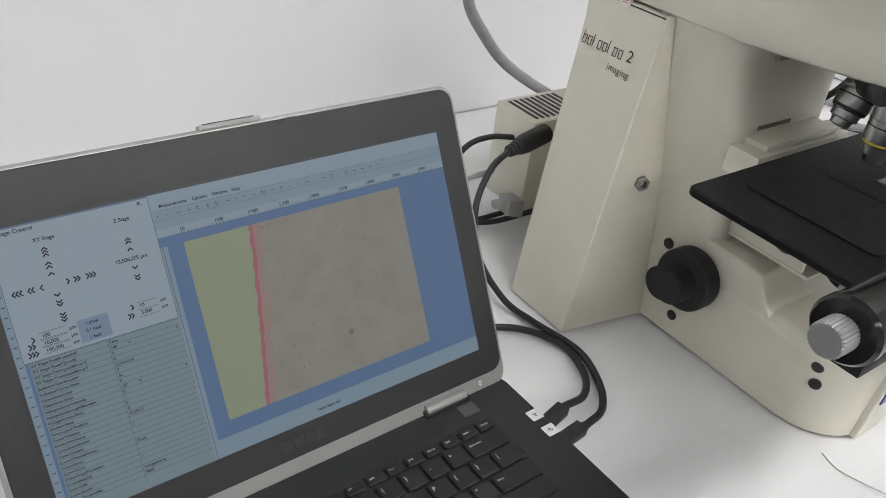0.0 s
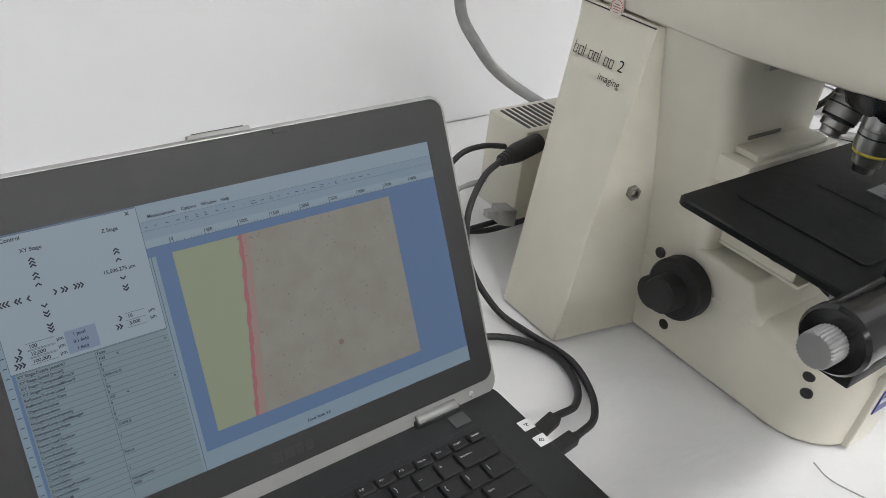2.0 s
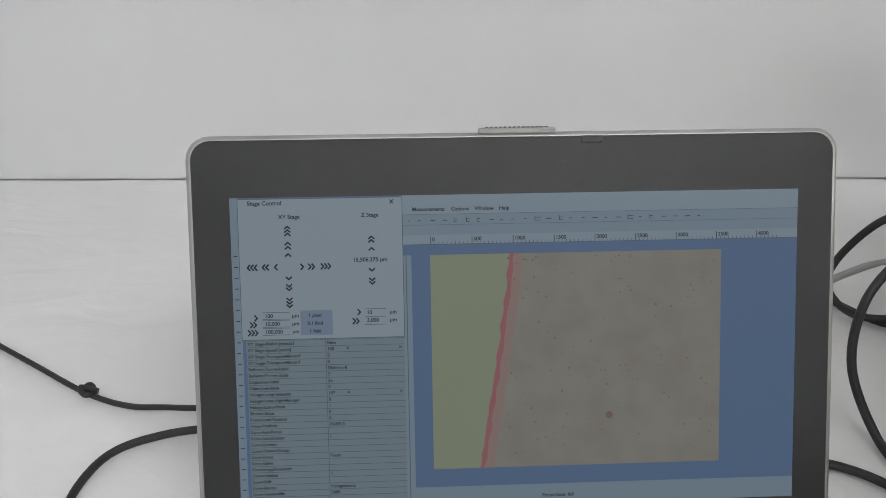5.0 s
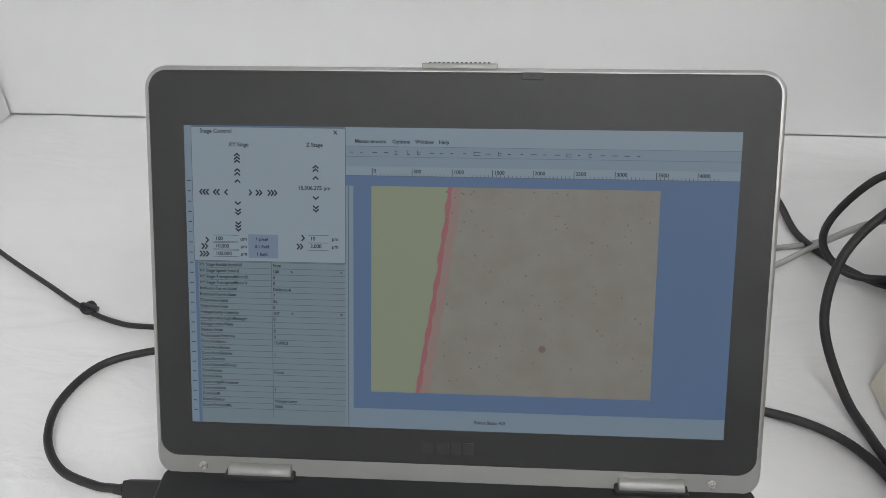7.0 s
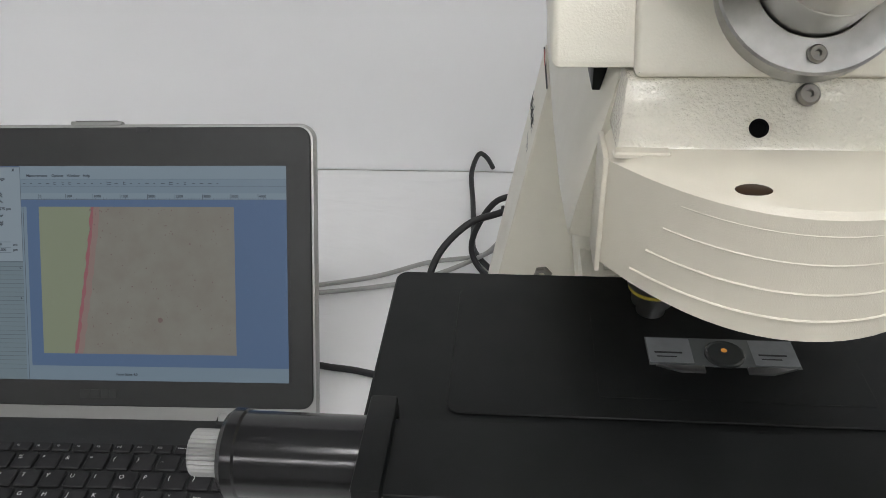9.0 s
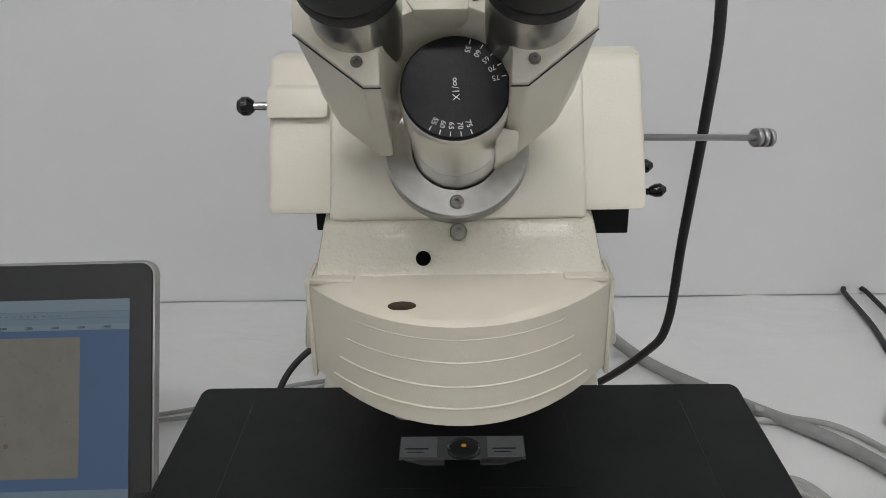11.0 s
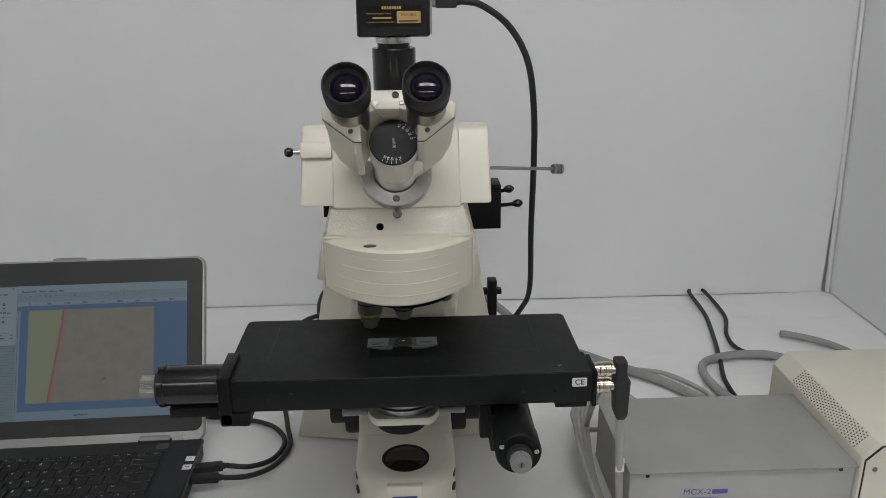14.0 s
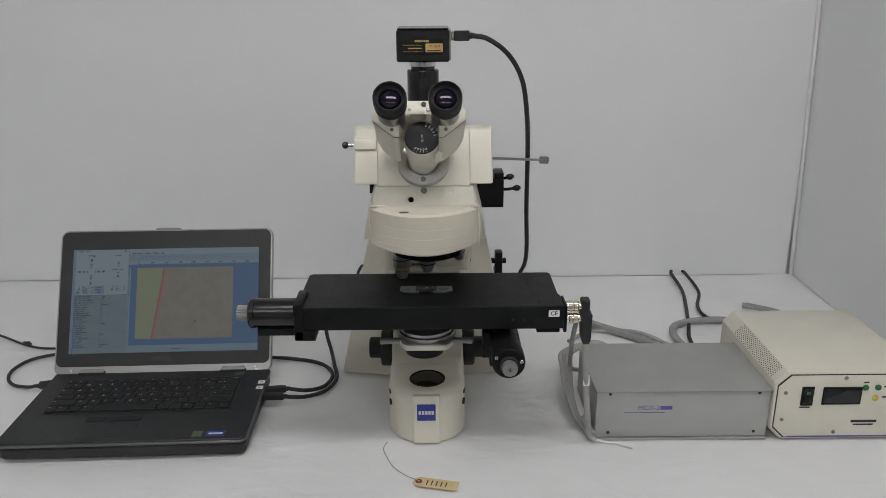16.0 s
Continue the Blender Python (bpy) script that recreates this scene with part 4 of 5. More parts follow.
for xx, sc in ((0.4120, 0.93), (0.4128, 1.0), (0.4273, 1.0), (0.4280, 0.93)):
    rings.append([(xx, 0.234 + sc * (0.0107 if k % 2 else 0.0098) * math.cos(math.pi * k / kn), 0.2235 + sc * (0.0107 if k % 2 else 0.0098) * math.sin(math.pi * k / kn)) for k in range(2 * kn)])
part("hand_knob", loft(rings), M_KNOB, scope, "knurled silver hand knob")

# cross motor under the stage, pointing forward
part("drive_block", box(0.747, 0.786, 0.215, 0.300, 0.150, 0.1915, 0.002), M_BLACK, scope)
part("drive_flange", box(0.738, 0.768, 0.232, 0.250, 0.155, 0.192, 0.001), M_BLACK, scope)
part("drive_motor", lathe((0.768, 0.252, 0.179), (0, -1, 0), [(0.012, 0), (0.0205, 0.001), (0.0205, 0.060), (0.0215, 0.061), (0.0215, 0.082), (0.0205, 0.085), (0.0195, 0.0862), (0.012, 0.0865)], 56), M_BLACK, scope, "black cross motor")
for sx, sz in ((0.752, 0.188), (0.784, 0.182)):
    part("drive_screw", screw((sx, 0.1656, sz), (0, -1, 0), 0.0024, 0.0012), M_STEEL, scope)
part("drive_collar", cyl((0.768, 0.166, 0.179), (0.768, 0.158, 0.179), 0.0118, n=40), M_RUBBER, scope)
rings = []
for yy, sc in ((0.1585, 0.95), (0.1578, 1.0), (0.1500, 1.0), (0.1490, 0.93)):
    rings.append([(0.768 + sc * (0.0098 if k % 2 else 0.0093) * math.cos(math.pi * k / kn), yy, 0.179 + sc * (0.0098 if k % 2 else 0.0093) * math.sin(math.pi * k / kn)) for k in range(2 * kn)])
hk = part("hand_knob", loft(rings), M_KNOB, scope, "knurled silver hand knob")
part("knob_bore", lathe((0.768, 0.1491, 0.179), (0, -1, 0), [(0.0032, 0), (0.0032, 0.0004), (0.0026, 0.0004), (0.0022, 0.0002), (0, 0.0002)], 20), M_SCREW, hk)
part("knob_slot", box(0.7674, 0.7686, 0.1486, 0.1489, 0.1768, 0.1812, 0), M_INK, hk)

# connectors on the stage's end
for z in (0.2365, 0.2195):
    c = part("connector", lathe((0.845, 0.2175, z), (1, 0, 0), [(0.0068, 0), (0.0068, 0.005), (0.0074, 0.0055), (0.0074, 0.009), (0.0068, 0.0095), (0.0068, 0.0105), (0.0074, 0.011), (0.0074, 0.016), (0.0062, 0.017), (0.0062, 0.021)], 28), M_NICKEL, scope, "bright metal round connector")
part("plug_body", plate(0.865, 0.8765, 0.2095, 0.2255, 0.2225, 0.2465, 0.003, 0.001), M_RUBBER, scope, "black angled plug")
part("plug_body", loft([[(0.865, 0.208, 0.2275), (0.880, 0.208, 0.2275), (0.880, 0.227, 0.2275), (0.865, 0.227, 0.2275)], [(0.867, 0.209, 0.19), (0.8795, 0.209, 0.19), (0.8795, 0.226, 0.19), (0.867, 0.226, 0.19)], [(0.870, 0.212, 0.183), (0.878, 0.212, 0.183), (0.878, 0.222, 0.183), (0.870, 0.222, 0.183)]], bev=0.0015), M_RUBBER, scope, "black angled plug")

# condenser
part("condenser_top", lathe((CX, 0.322, 0.1775), (0, 0, -1), [(0.026, 0), (0.030, 0.004), (0.036, 0.012), (0.0385, 0.013), (0.0385, 0.017), (0.0365, 0.0175), (0.0365, 0.0185), (0.0405, 0.019), (0.0405, 0.027), (0.037, 0.028), (0.030, 0.034)], 56), M_RODSTEEL, scope, "steel condenser rings")
part("condenser_fork", loft([[(CX + x, y, z) for x, y in ((-0.046, 0.318), (-0.034, 0.285), (-0.028, 0.278), (0.028, 0.278), (0.034, 0.285), (0.044, 0.312), (0.040, 0.42), (-0.040, 0.42))] for z in (0.1435, 0.1525)], bev=0.0015), M_CREAM, scope, "cream condenser carrier")
part("condenser_body", lathe((CX - 0.003, 0.318, 0.1425), (0, 0, -1), [(0.031, 0), (0.031, 0.009), (0.028, 0.010), (0.028, 0.017), (0.022, 0.019), (0, 0.019)], 48), M_BLACK, scope, "black condenser body")
for s in (-1, 1):
    part("condenser_lever", cyl((CX + s * 0.038, 0.300, 0.1500), (CX + s * 0.066, 0.305, 0.1470), 0.0042, 0.0050, 18), M_ALU, scope, "grey centring lever")
part("carrier_tray", box(CX - 0.040, CX + 0.040, 0.344, 0.425, 0.1215, 0.1250, 0.0012), M_CREAM, scope)
for s in (-1, 1):
    part("tray_side", box(CX + s * 0.0385 - 0.0018, CX + s * 0.0385 + 0.0018, 0.350, 0.425, 0.1251, 0.1480, 0.0012), M_CREAM, scope)
part("condenser_post", cyl((CX - 0.020, 0.354, 0.1500), (CX - 0.020, 0.354, 0.1251), 0.0024, n=14), M_STEEL, scope)
part("height_knob", lathe((CX - 0.042, 0.366, 0.155), (-1, 0, 0), [(0.006, -0.012), (0.006, 0), (0.0135, 0.001), (0.0145, 0.003), (0.0145, 0.010), (0.013, 0.012), (0, 0.0125)], 36), M_RUBBER, scope, "black round knob")
part("stage_carrier", box(CX - 0.064, CX + 0.064, 0.406, 0.436, 0.186, 0.2090, 0.001), M_CREAM, scope, "cream stage carrier")
part("carrier_step", box(CX - 0.050, CX + 0.050, 0.410, 0.436, 0.2091, 0.2150, 0.001), M_CREAM, scope)
part("carrier_bracket", prism([(CX - 0.052, 0.420, 0.160), (CX - 0.052, 0.385, 0.164), (CX - 0.052, 0.385, 0.176), (CX - 0.052, 0.420, 0.1858)], (0.018, 0, 0), 0.001), M_BLACK, scope, "dark bracket under the stage")

# focus knobs, both sides
for s in (-1, 1):
    x = CX + s * 0.0565
    k = part("focus_knob", lathe((x, 0.4325, 0.0755), (s, 0, 0), [(0.022, 0), (0.029, 0.001), (0.0295, 0.003), (0.0295, 0.016), (0.0275, 0.0185), (0.0175, 0.019), (0.0170, 0.020), (0.0170, 0.036), (0.0155, 0.038), (0, 0.0385)], 56), M_RUBBER, scope, "black coarse and fine focus knob")
    part("knob_grip", lathe((x + s * 0.003, 0.454, 0.0585), (s, 0, 0), [(0.013, 0), (0.0165, 0.001), (0.0165, 0.014), (0.012, 0.016), (0, 0.016)], 40), M_RUBBER, k)
    for y, z in ((0.468, 0.090), (0.4415, 0.024), (0.3020, 0.0675), (0.2985, 0.052)):
        part("push_button", lathe((x - s * (0.0032 if y < 0.32 else 0.0), y, z), (s, -0.25 if y < 0.32 else 0, 0), [(0.0052, -0.001), (0.0052, 0.001), (0.0044, 0.0018), (0, 0.002)], 24), M_RUBBER, scope, "small black round button")
# port on the flared side
part("port", lathe((CX - 0.0840, 0.4955, 0.1465), (-0.30, -0.95, 0.1), [(0.0072, -0.004), (0.0072, 0.003), (0.0060, 0.0042), (0.0040, 0.0042), (0.0037, -0.001), (0, -0.001)], 6), M_SCREW, scope, "bright hexagonal port")
# lamp house and vent box at the back
part("rear_box", box(0.594, 0.72, 0.66, 0.727, 0.02, 0.131, 0.003), M_CREAM, scope, "cream lamp housing")
for i in range(9):
    part("vent_slot", box(0.602 + i * 0.008, 0.606 + i * 0.008, 0.668, 0.718, 0.1306, 0.1316, 0), M_INK, scope)
part("rear_neck", box(CX - 0.010, CX + 0.06, 0.60, 0.675, 0.02, 0.29, 0.003), M_CREAM, scope)
# lettering on the flared side
side = Vector((0.063 / 0.29, 0.0, 1)).normalized()
TM = Matrix((Vector((0, -1, 0)), side, Vector((0, -1, 0)).cross(side))).transposed().to_4x4()
TM.translation = Vector((CX - 0.149 + 0.063 * 0.252 / 0.29 - 0.0004, 0.560, 0.252))
TM = TM @ Matrix.Diagonal((0.92, 0.92, 1, 1))
mark = None
for i in range(8):
    tall = (0.0125, 0.0085, 0.0115, 0.0085, 0.0085, 0.0125, 0.0085, 0.0085)[i]
    x0 = -0.033 + i * 0.0069
    strokes = [(x0, x0 + 0.0008, -0.006, -0.006 + tall)]
    if i not in (2, 5):
        strokes += [(x0 + 0.0042, x0 + 0.0050, -0.006, 0.0025), (x0 + 0.0008, x0 + 0.0042, 0.0017, 0.0025), (x0 + 0.0008, x0 + 0.0042, -0.006, -0.0052)]
    for a0, a1, c0, c1 in strokes:
        mark = plate(a0, a1, c0, c1, 0, 0.0003, 0.0003, 0.0001, bm=mark, m=TM, n=2)
part("lettering", mark, M_INK, scope, "black maker's lettering")
part("lettering", letters("2", 0.0155, TM @ pose(0.030, -0.0005, 0.0004)), M_INK, scope, "black figure")
part("lettering", letters("imaging", 0.0095, TM @ pose(0.022, -0.0165, 0.0004)), M_INK, scope, "black lettering")
st = part("round_sticker", lathe((CX - 0.0868, 0.558, 0.2945), (-1, 0, 0.1), [(0.0080, 0), (0.0080, 0.0003), (0, 0.0003)], 24), M_STICKER, scope, "small pale sticker with red print")
red = None
for k in range(14):
    a = math.radians(-20 + k * 17)
    red = merge(red, box(CX - 0.0876, CX - 0.0872, 0.558 - 0.0066 * math.cos(a) - 0.0005, 0.558 - 0.0066 * math.cos(a) + 0.0005, 0.2945 + 0.0066 * math.sin(a) - 0.0006, 0.2945 + 0.0066 * math.sin(a) + 0.0006, 0))
for k, w in enumerate((0.003, 0.0045, 0.004, 0.003)):
    red = merge(red, box(CX - 0.0876, CX - 0.0872, 0.558 - w, 0.558 + w, 0.2968 - k * 0.0022, 0.2974 - k * 0.0022, 0))
part("sticker_print", red, M_RED, st, "red print bars")

# slide on the stage
slide = thing("microscope_slide", CX + 0.001, 0.316, 0.2222, "glass specimen slide with labels on both ends", "slide")
part("glass", plate(0.6240, 0.6990, 0.3060, 0.3280, 0.2221, 0.2231, 0.0005, 0.0002), material("slide_glass", (0.16, 0.17, 0.17), 0.06, vary=0, coat=0.5), slide, "dark clear glass")
for x0 in (0.6245, 0.6765):
    lb = part("paper_label", plate(x0, x0 + 0.022, 0.3075, 0.3270, 0.2232, 0.2234, 0.0004, 0.0001), material("label_paper", (0.24, 0.25, 0.26), 0.5, vary=0.08, scale=200), slide, "grey paper label")
    part("label_bars", plate(x0 + 0.003, x0 + 0.017, 0.3145, 0.3158, 0.2235, 0.2236, 0.0002, 0.00003), M_INK, lb)
    part("label_bars", plate(x0 + 0.004, x0 + 0.014, 0.3115, 0.3124, 0.2235, 0.2236, 0.0002, 0.00003), M_INK, lb)
part("cover_slip", lathe((CX + 0.0015, 0.3145, 0.2232), (0, 0, 1), [(0.0100, 0), (0.0100, 0.0014), (0.0092, 0.0020), (0.0084, 0.0014), (0, 0.0014)], 40), material("wet_glass", (0.05, 0.055, 0.055), 0.05, vary=0, coat=0.4), slide, "round glossy cover glass")
for x0, s in ((0.627, 1), (0.696, -1)):
    part("slide_clip", prism([(x0, 0.3055, 0.2222), (x0 + s * 0.012, 0.3010, 0.2222), (x0 + s * 0.024, 0.3010, 0.2222), (x0 + s * 0.024, 0.3055, 0.2222)], (0, 0, 0.0016), 0.0003), M_RODSTEEL, slide, "thin metal clip")
# A self-lit disc imitates lamp light coming up through the specimen.
part("glow_disc", lathe((CX + 0.0015, 0.3165, 0.22485), (0, 0, 1), [(0.0016, 0), (0, 0.0002)], 16), screen_mat("amber_glow", (1.0, 0.42, 0.06), 0.35), slide, "small self-lit amber disc drawn as lamp light through the specimen")

# ---- camera on the photo tube ----
mcam = thing("microscope_camera", CX, 0.355, 0.5392, "black digital microscope camera with amber lettering", "camera")
CF = 0.3270
part("body", plate(0.6265, 0.6965, CF, 0.392, 0.5392, 0.5800, 0.004, 0.0016), M_BLACKGLOSS, mcam, "glossy black case")
part("top_ridge", plate(0.6275, 0.6955, CF + 0.001, 0.391, 0.5800, 0.5822, 0.004, 0.001), M_BLACKGLOSS, mcam)
part("side_trim", box(0.6952, 0.6985, CF + 0.006, 0.386, 0.541, 0.5795, 0.0008), M_ALU, mcam, "grey end plate")
FM = pose(0, CF - 0.0003, 0, 90, 0, 0)
lab = part("front_plate", plate(0.6350, 0.6885, 0.5488, 0.5680, 0, 0.0003, 0.001, 0.0001, m=FM), M_BLACK, mcam)
part("lettering", letters("MU1003", 0.0042, FM @ pose(0.6765, 0.5597, 0.0012)), M_INK, lab, "black model figures")
part("amber_label", plate(0.6650, 0.6875, 0.5520, 0.5630, 0.0004, 0.0007, 0.0008, 0.0001, m=FM), M_ORANGE, lab, "amber label")
part("lettering", plate(0.667, 0.685, 0.5534, 0.5546, 0.0009, 0.0010, 0.0003, 0.00004, m=FM), M_INK, lab, "row of fine print")
mk = None
for i in range(8):
    mk = plate(0.6510 + i * 0.00235, 0.6528 + i * 0.00235, 0.5648, 0.5674, 0.0004, 0.0006, 0.0003, 0.0001, bm=mk, m=FM, n=2)
part("lettering", mk, M_ORANGE, lab, "amber maker's mark")
part("lettering", letters("Microscope Digital Camera", 0.00215, FM @ pose(0.6360, 0.5610, 0.0006), align="LEFT"), M_ORANGE, lab, "amber lettering")
part("lettering", letters("ULTRA-FINE COLOR ENGINE INSIDE", 0.00165, FM @ pose(0.6360, 0.5530, 0.0006), align="LEFT"), M_ORANGE, lab, "amber lettering")
part("lettering", plate(0.6420, 0.6600, 0.5562, 0.5577, 0.0004, 0.0006, 0.0004, 0.0001, m=FM), M_ORANGE, lab, "row of amber print")
part("socket", box(0.6985, 0.7025, 0.345, 0.360, 0.5655, 0.5765, 0.0005), M_NICKEL, mcam, "gold coloured socket")

ucab = thing("usb_cable", 0.78, 0.42, 0.0, "black cable looping from the camera down behind the microscope", "cable")
part("plug", plate(0.7025, 0.7235, 0.347, 0.358, 0.5645, 0.5775, 0.002, 0.001), M_RUBBER, ucab, "black plug")
part("strain_relief", cyl((0.7235, 0.3525, 0.571), (0.7295, 0.3525, 0.571), 0.0042, 0.0036, 16), M_RUBBER, ucab)
part("cord", tube([(0.728, 0.3525, 0.571), (0.749, 0.357, 0.566), (0.777, 0.362, 0.545), (0.797, 0.368, 0.51), (0.806, 0.378, 0.46), (0.811, 0.40, 0.40), (0.815, 0.432, 0.31), (0.821, 0.468, 0.222), (0.815, 0.50, 0.178), (0.79, 0.56, 0.11), (0.765, 0.63, 0.05), (0.745, 0.70, 0.008), (0.73, 0.78, 0.005)], 0.0034), M_CABLE, ucab, "black cord")

# ---- controller box ----
ctl = thing("stage_controller", 1.03, 0.347, 0, "low grey metal stage controller box", "controller")
part("case", box(0.907, 1.156, 0.2735, 0.424, 0.003, 0.0795, 0.001), M_ALU, ctl, "grey metal case")
part("top_cover", box(0.9045, 1.1585, 0.2665, 0.4255, 0.0797, 0.0822, 0.0008), M_ALU, ctl, "grey top cover")
part("front_panel", box(0.9060, 1.1565, 0.2700, 0.2733, 0.006, 0.0795, 0.0006), M_ALU_LIGHT, ctl, "pale front panel")
part("base_strip", box(0.9060, 1.1570, 0.2690, 0.4240, 0.0010, 0.0040, 0.0006), M_ALU_LIGHT, ctl)
for sx, sz in ((0.925, 0.0765), (1.140, 0.0765), (0.925, 0.0135), (1.138, 0.0135)):
    part("screw", screw((sx, 0.2699, sz), (0, -1, 0), 0.0023, 0.0012), M_RUBBER, ctl)
for sx in (0.916, 1.146):
    for sy in (0.29, 0.41):
        part("rubber_foot", cyl((sx, sy, 0.0), (sx, sy, 0.003), 0.006, n=16), M_RUBBER, ctl)
part("lettering", letters("MCX-2", 0.0105, pose(0.966, 0.2695, 0.0535, 90, 0, 0), align="LEFT"), M_PURPLE, ctl, "violet lettering")
part("lettering", plate(0.9985, 1.016, 0.0505, 0.0565, 0, 0.0002, 0.001, 0.0001, m=pose(0, 0.2697, 0, 90, 0, 0)), M_PURPLE, ctl, "violet mark")
part("lettering", plate(0.946, 1.006, 0.0455, 0.0465, 0, 0.0002, 0.0004, 0.0001, m=pose(0, 0.2697, 0, 90, 0, 0)), M_PURPLE, ctl, "thin violet line")

# ---- power supply ----
psu = thing("power_supply", 1.27, 0.36, 0, "cream lamp power supply with a black display", "power supply")
PX0, PX1, PY0, PY1, PZ = 1.1590, 1.3850, 0.2680, 0.4880, 0.1110


def oct_ring(y, d):
    c = 0.017
    x0, x1, z0, z1 = PX0 + d, PX1 - d, 0.002 + d, PZ - d
    return [(x0 + c, y, z0), (x1 - c, y, z0), (x1, y, z0 + c), (x1, y, z1 - c), (x1 - c, y, z1), (x0 + c, y, z1), (x0, y, z1 - c), (x0, y, z0 + c)]


part("case", loft([oct_ring(PY0 + 0.002, 0.0), oct_ring(PY1, 0.0)], bev=0.0012), M_CREAM, psu, "cream metal case")
part("front_frame", loft([oct_ring(PY0 - 0.002, 0.0015), oct_ring(PY0 + 0.0018, 0.0)], bev=0.0008), M_CREAM, psu)
part("front_gasket", loft([oct_ring(PY0 - 0.0026, 0.0035), oct_ring(PY0 - 0.0021, 0.0035)]), M_INK, psu)
part("front_panel", loft([oct_ring(PY0 - 0.0036, 0.005), oct_ring(PY0 - 0.0027, 0.005)], bev=0.0003), M_CREAM, psu, "cream front panel")
FP = PY0 - 0.0037
part("purple_line", box(PX0 + 0.026, PX1 - 0.026, FP - 0.0003, FP, 0.0065, 0.0085, 0), M_PURPLE, psu, "purple line")
part("power_switch", box(1.197, 1.2145, FP - 0.0025, FP, 0.0590, 0.0890, 0.0008), M_BLACK, psu, "black rocker switch")
part("switch_rocker", prism([(1.1995, FP - 0.0025, 0.062), (1.1995, FP - 0.006, 0.066), (1.1995, FP - 0.003, 0.0765), (1.1995, FP - 0.0035, 0.086), (1.1995, FP - 0.0025, 0.0865)], (0.0125, 0, 0), 0.0003), M_BLACKGLOSS, psu)
part("switch_light", box(1.2035, 1.208, FP - 0.0052, FP - 0.0034, 0.0785, 0.0825, 0.0003), M_GREENLED, psu)
part("meter", box(1.2275, 1.2835, FP - 0.0020, FP, 0.0600, 0.0880, 0.0008), M_BLACK, psu, "black meter window")
part("meter_glass", box(1.2305, 1.2805, FP - 0.0026, FP - 0.0021, 0.0635, 0.0845, 0.0002), M_DARKWIN, psu)
for px, pz, mm in ((1.2880, 0.0865, M_GREENLED), (1.3060, 0.0865, M_GREENLED), (1.3040, 0.0695, M_YELLOWLED)):
    part("push_button", lathe((px, FP, pz), (0, -1, 0), [(0.0046, 0), (0.0046, 0.001), (0.0034, 0.0014), (0.0034, 0.003), (0.0026, 0.0038), (0, 0.004)], 20), mm, psu, "small coloured button")
for x0, x1, z in ((1.197, 1.212, 0.0545), (1.284, 1.292, 0.0935), (1.314, 1.330, 0.0865), (1.314, 1.324, 0.0700), (1.275, 1.312, 0.0300), (1.279, 1.308, 0.0255)):
    part("lettering", box(x0, x1, FP - 0.0003, FP, z, z + (0.004 if z == 0.03 else 0.0022), 0), M_INK, psu, "row of dark print")
for sx, sz in ((1.1745, 0.079), (1.1740, 0.036), (1.258, 0.102), (1.252, 0.0145), (1.372, 0.079), (1.372, 0.036)):
    part("screw", screw((sx, FP, sz), (0, -1, 0), 0.0028, 0.0016), M_SCREW, psu)
vents = None
for i in range(34):
    for j in range(6):
        yy = 0.285 + i * 0.0045
        k = (j + 0.5 + (0.5 if i % 2 else 0)) / 6.6
        vents = lathe((PX0 + 0.017 * k - 0.00015, yy, PZ - 0.017 + 0.017 * k + 0.00015), (-0.707, 0, 0.707), [(0.00115, 0), (0, 0)], 6, vents)
tagged(part("vent_holes", vents, M_INK, psu, "many small round vent holes"), kind="stuff")
for sx in (1.20, 1.35):
    for sy in (0.29, 0.43):
        part("rubber_foot", cyl((sx, sy, 0.0), (sx, sy, 0.002), 0.007, n=16), M_RUBBER, psu)

# ---- cables ----
def cable(name, pts, r, mat, label, step=10):
    return solo(name, tube(pts, r, step), mat, label, "cable", group="cables on the table")


Z = 0.0046
cable("mains_cable", [(1.209, 0.948, 0.012), (1.206, 0.933, 0.01), (1.205, 0.85, Z), (1.188, 0.764, Z), (1.165, 0.67, Z), (1.147, 0.60, Z), (1.15, 0.53, Z), (1.196, 0.475, 0.012)], 0.0036, M_CABLE, "black power cord on the white table")
cable("mains_cable", [(1.234, 0.948, 0.012), (1.238, 0.933, 0.01), (1.238, 0.84, Z), (1.212, 0.765, Z), (1.208, 0.715, Z), (1.225, 0.69, Z), (1.26, 0.675, Z), (1.296, 0.6, 0.008), (1.296, 0.49, 0.03)], 0.0034, M_CABLE, "black power cord on the white table")
cable("grey_loop_cable", [(1.296, 0.49, 0.05), (1.296, 0.58, 0.02), (1.253, 0.665, 0.012), (1.188, 0.68, 0.008), (1.133, 0.655, 0.008), (1.121, 0.6, 0.007), (1.141, 0.53, 0.007), (1.196, 0.5, 0.007)], 0.0066, M_CABLE_GREY, "thick grey cable curled behind the box")
cable("grey_cable_stub", [(1.3, 0.752, 0.009), (1.318, 0.745, 0.009), (1.368, 0.7, 0.009), (1.406, 0.6, 0.009), (1.391, 0.52, 0.009)], 0.0058, M_CABLE_GREY, "thick grey cable end on the table")
cable("lamp_cable", [(0.641, 0.69, 0.34), (0.631, 0.78, 0.31), (0.629, 0.845, 0.26), (0.641, 0.86, 0.20), (0.671, 0.86, 0.155), (0.721, 0.86, 0.105), (0.800, 0.84, 0.055), (0.880, 0.76, 0.014), (0.970, 0.675, 0.008), (1.05, 0.60, 0.008), (1.10, 0.52, 0.008), (1.12, 0.44, 0.012)], 0.0072, M_CABLE_GREY, "thick grey cable running behind the microscope")
